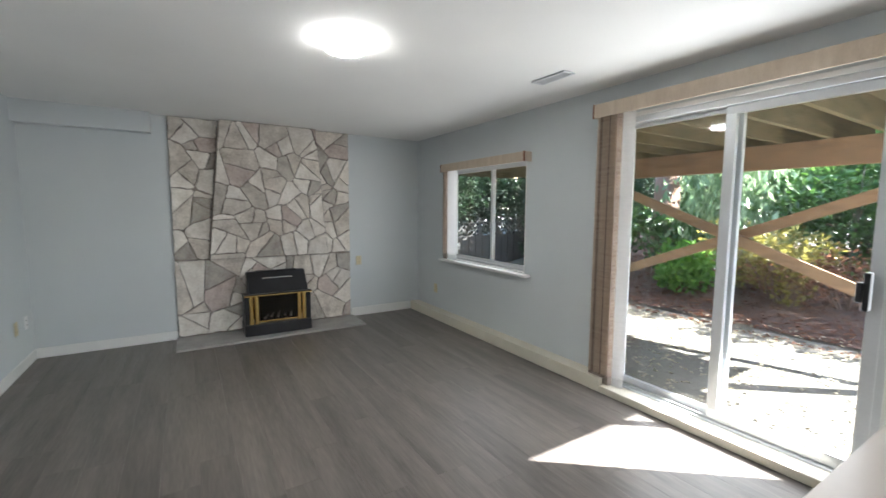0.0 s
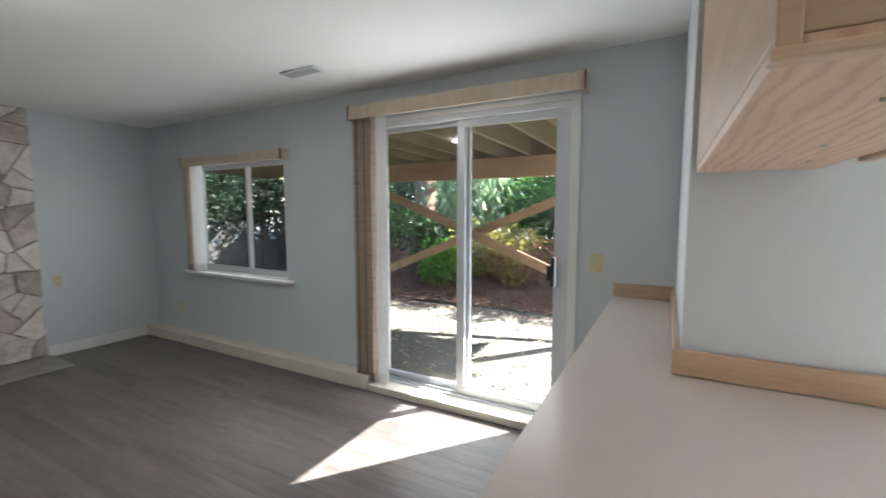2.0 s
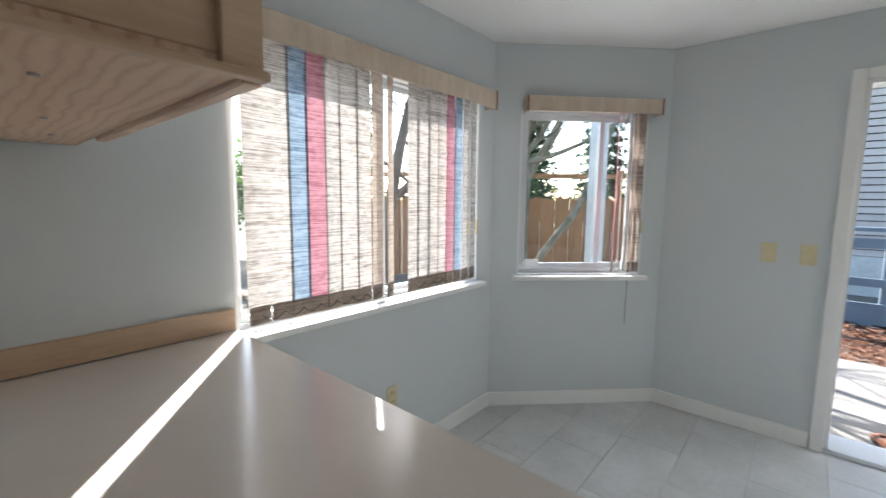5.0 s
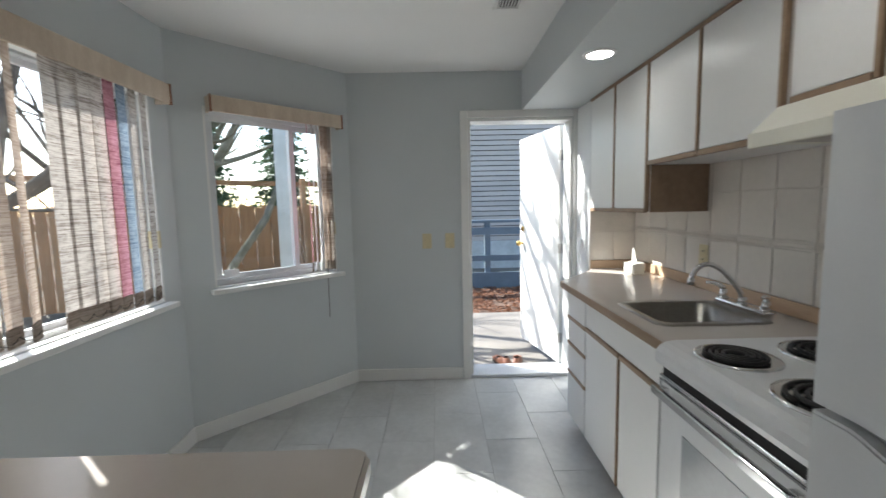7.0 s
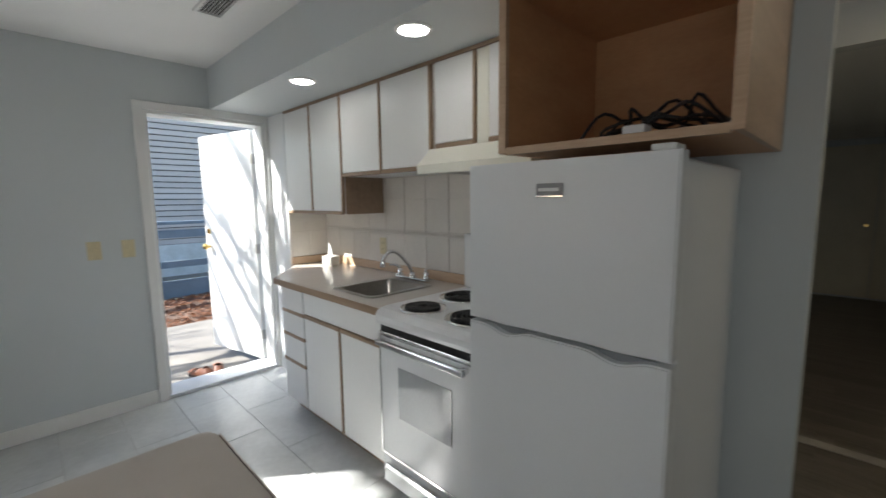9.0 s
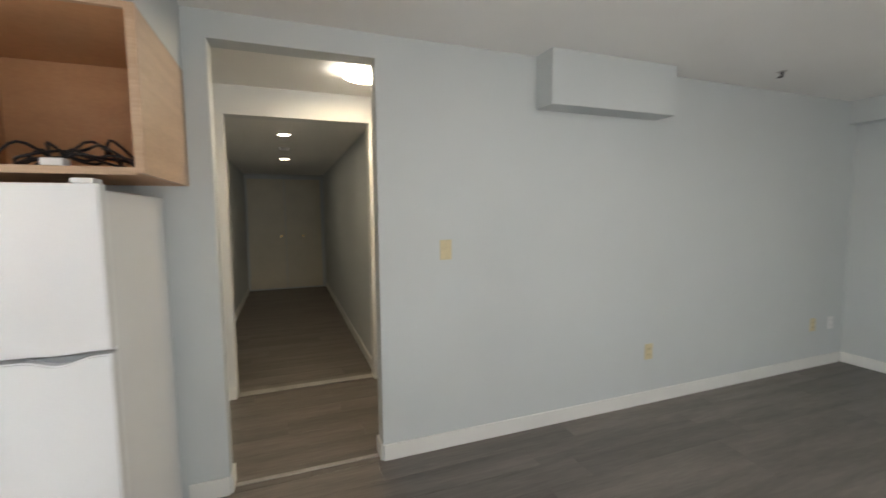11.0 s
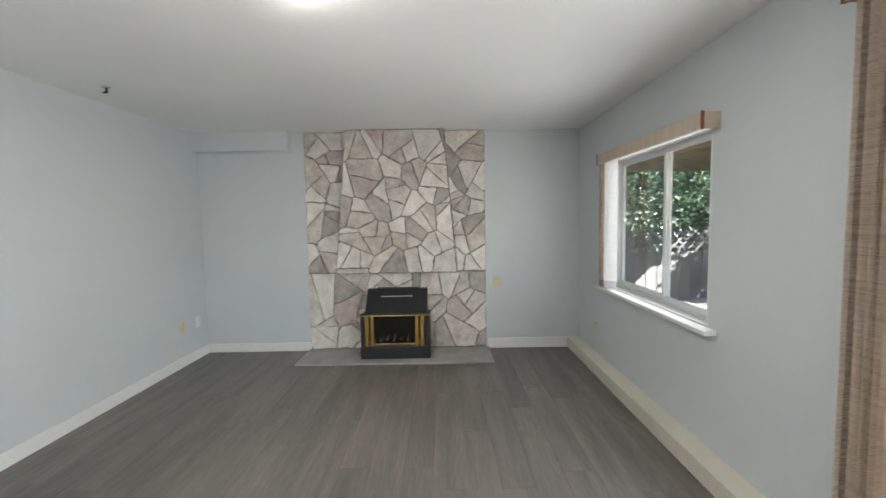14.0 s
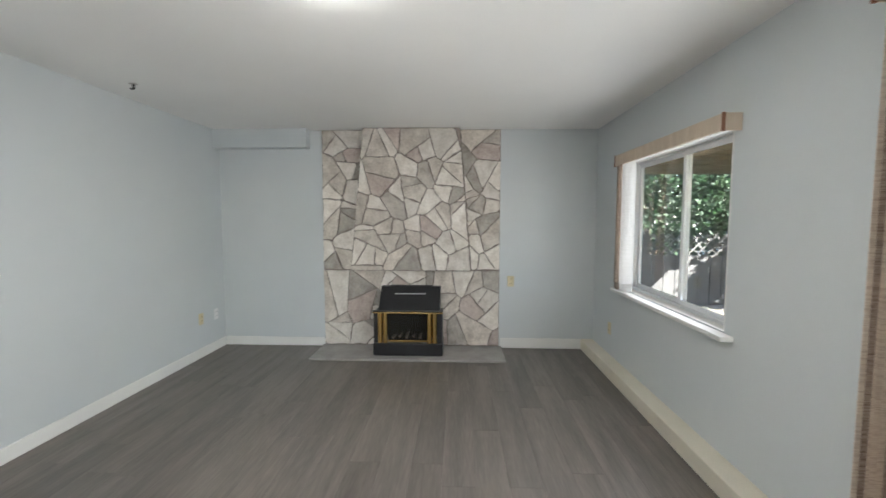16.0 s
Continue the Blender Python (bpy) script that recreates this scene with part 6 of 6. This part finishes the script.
_tw, _th = 0.198, 0.198
_me = mesh_of(boxes((0, 0.006, 0.0015, _tw - 0.0015, 0.0015, _th - 0.0015), bevel=0.0012), "wall_tile", SPLASH)
_mb = mesh_of(boxes((0, 0.006, 0.0015, _tw - 0.0015, 0.0015, 0.036), (0.006, 0.010, 0.002, _tw - 0.002, 0.006, 0.009), (0.006, 0.010, 0.002, _tw - 0.002, 0.029, 0.032),
                    *[(0.006, 0.014, 0.006 + 0.0135 * i, 0.0155 + 0.0135 * i, 0.012, 0.026) for i in range(14)]), "border_tile", SPLASH)
for _j in range(11):
    _y = -8.112 + 0.2 * _j - sp.location.y
    for _z in (0.967, 1.204, 1.404, 1.604):
        if _z > 1.3 and _j < 3 or _z > 1.5 and _j < 7:
            continue
        shared("tile", _me, sp, pose(0.0062, _y, _z - 0.96))
    shared("border_tile", _mb, sp, pose(0.0062, _y, 1.166 - 0.96))
_me2 = mesh_of(boxes((0.0015, 0.15, 0, 0.005, 0.0015, _th - 0.0015), bevel=0.0012), "return_tile", SPLASH)
for _k in range(2):
    shared("tile", _me2, sp, pose(0.012 + 0.155 * _k, -8.1135 - sp.location.y, 0.967 - 0.96))

fl = thing("floor", (2, -2.6, 0), "grey-brown wood-look vinyl plank floor", "floor", kind="structure")
PW, PL = 0.18, 1.22
_base = mesh_of(boxes((0.0004, PW - 0.0004, 0.0005, PL - 0.0005, -0.006, 0.0), bevel=0.0005), "plank", PLANK)


def plank_run(x0, x1, y0, y1, seed, parent):
    rng = random.Random(seed)
    x = x0
    while x < x1 - 0.01:
        w = min(PW, x1 - x)
        y = y0 - rng.uniform(0, PL)
        while y < y1 - 0.005:
            a, b = max(y, y0), min(y + PL, y1)
            if b - a > 0.01:
                if w > PW - 0.001 and b - a > PL - 0.001:
                    me = _base
                else:
                    me = mesh_of(boxes((0.0006, w - 0.0006, 0.0008, b - a - 0.0008, -0.006, 0.0), bevel=0.0007), "plank", PLANK)
                shared("plank", me, parent, Matrix.Translation((x - 2, a + 2.6, 0)))
            y += PL
        x += PW


plank_run(0.002, EX - 0.002, -5.28, -0.002, 3, fl)
plank_run(-6.08, 0.0, -5.47, -4.11, 4, fl)
plank_run(-1.2, -0.12, -4.11, -3.0, 5, fl)
plank_run(-1.2, -0.12, -6.2, -5.47, 6, fl)

kf = thing("floor_kitchen", (1.5, -6.8, 0), "grey marbled rectangular floor tiles", "floor", kind="structure")
_bm = bmesh.new()
prism(_bm, [(0.0, -5.281), (KX, -5.281), (KX, -7.59), (2.045, DY), (0, DY)], -0.09, -0.005)
part("grout_bed", _bm, GROUT, kf, "grey grout")


def tile_at(x0, x1, y0, y1, parent, origin):
    """One floor tile, cut to the room's outline."""
    poly = [Vector(p) for p in ((x0, y0), (x1, y0), (x1, y1), (x0, y1))]
    n = Vector((0.822, -0.815)).normalized()
    for p, q in ((Vector((KX, 0)), Vector((1, 0))), (Vector((0, -5.285)), Vector((0, 1))), (Vector((0, DY)), Vector((0, -1))), (Vector((KX, -7.59)), n), (Vector((0.004, 0)), Vector((-1, 0)))):
        poly = clip_poly(poly, p, q)
        if len(poly) < 3:
            return
    bm = bmesh.new()
    prism(bm, [(p.x - origin[0], p.y - origin[1]) for p in poly], -0.0045, 0.0)
    me = mesh_of(bm, "floor_tile", TILE)
    shared("tile", me, parent, Matrix.Identity(4))


_tx, _ty = 0.305, 0.61
for _i in range(10):
    for _j in range(-1, 6):
        _x = 2.05 - 7 * _tx + _i * _tx
        _y = -8.445 + _j * _ty + (_ty / 2 if _i % 2 else 0)
        tile_at(_x + 0.0012, _x + _tx - 0.0012, _y + 0.0012, _y + _ty - 0.0012, kf, (1.5, -6.8))
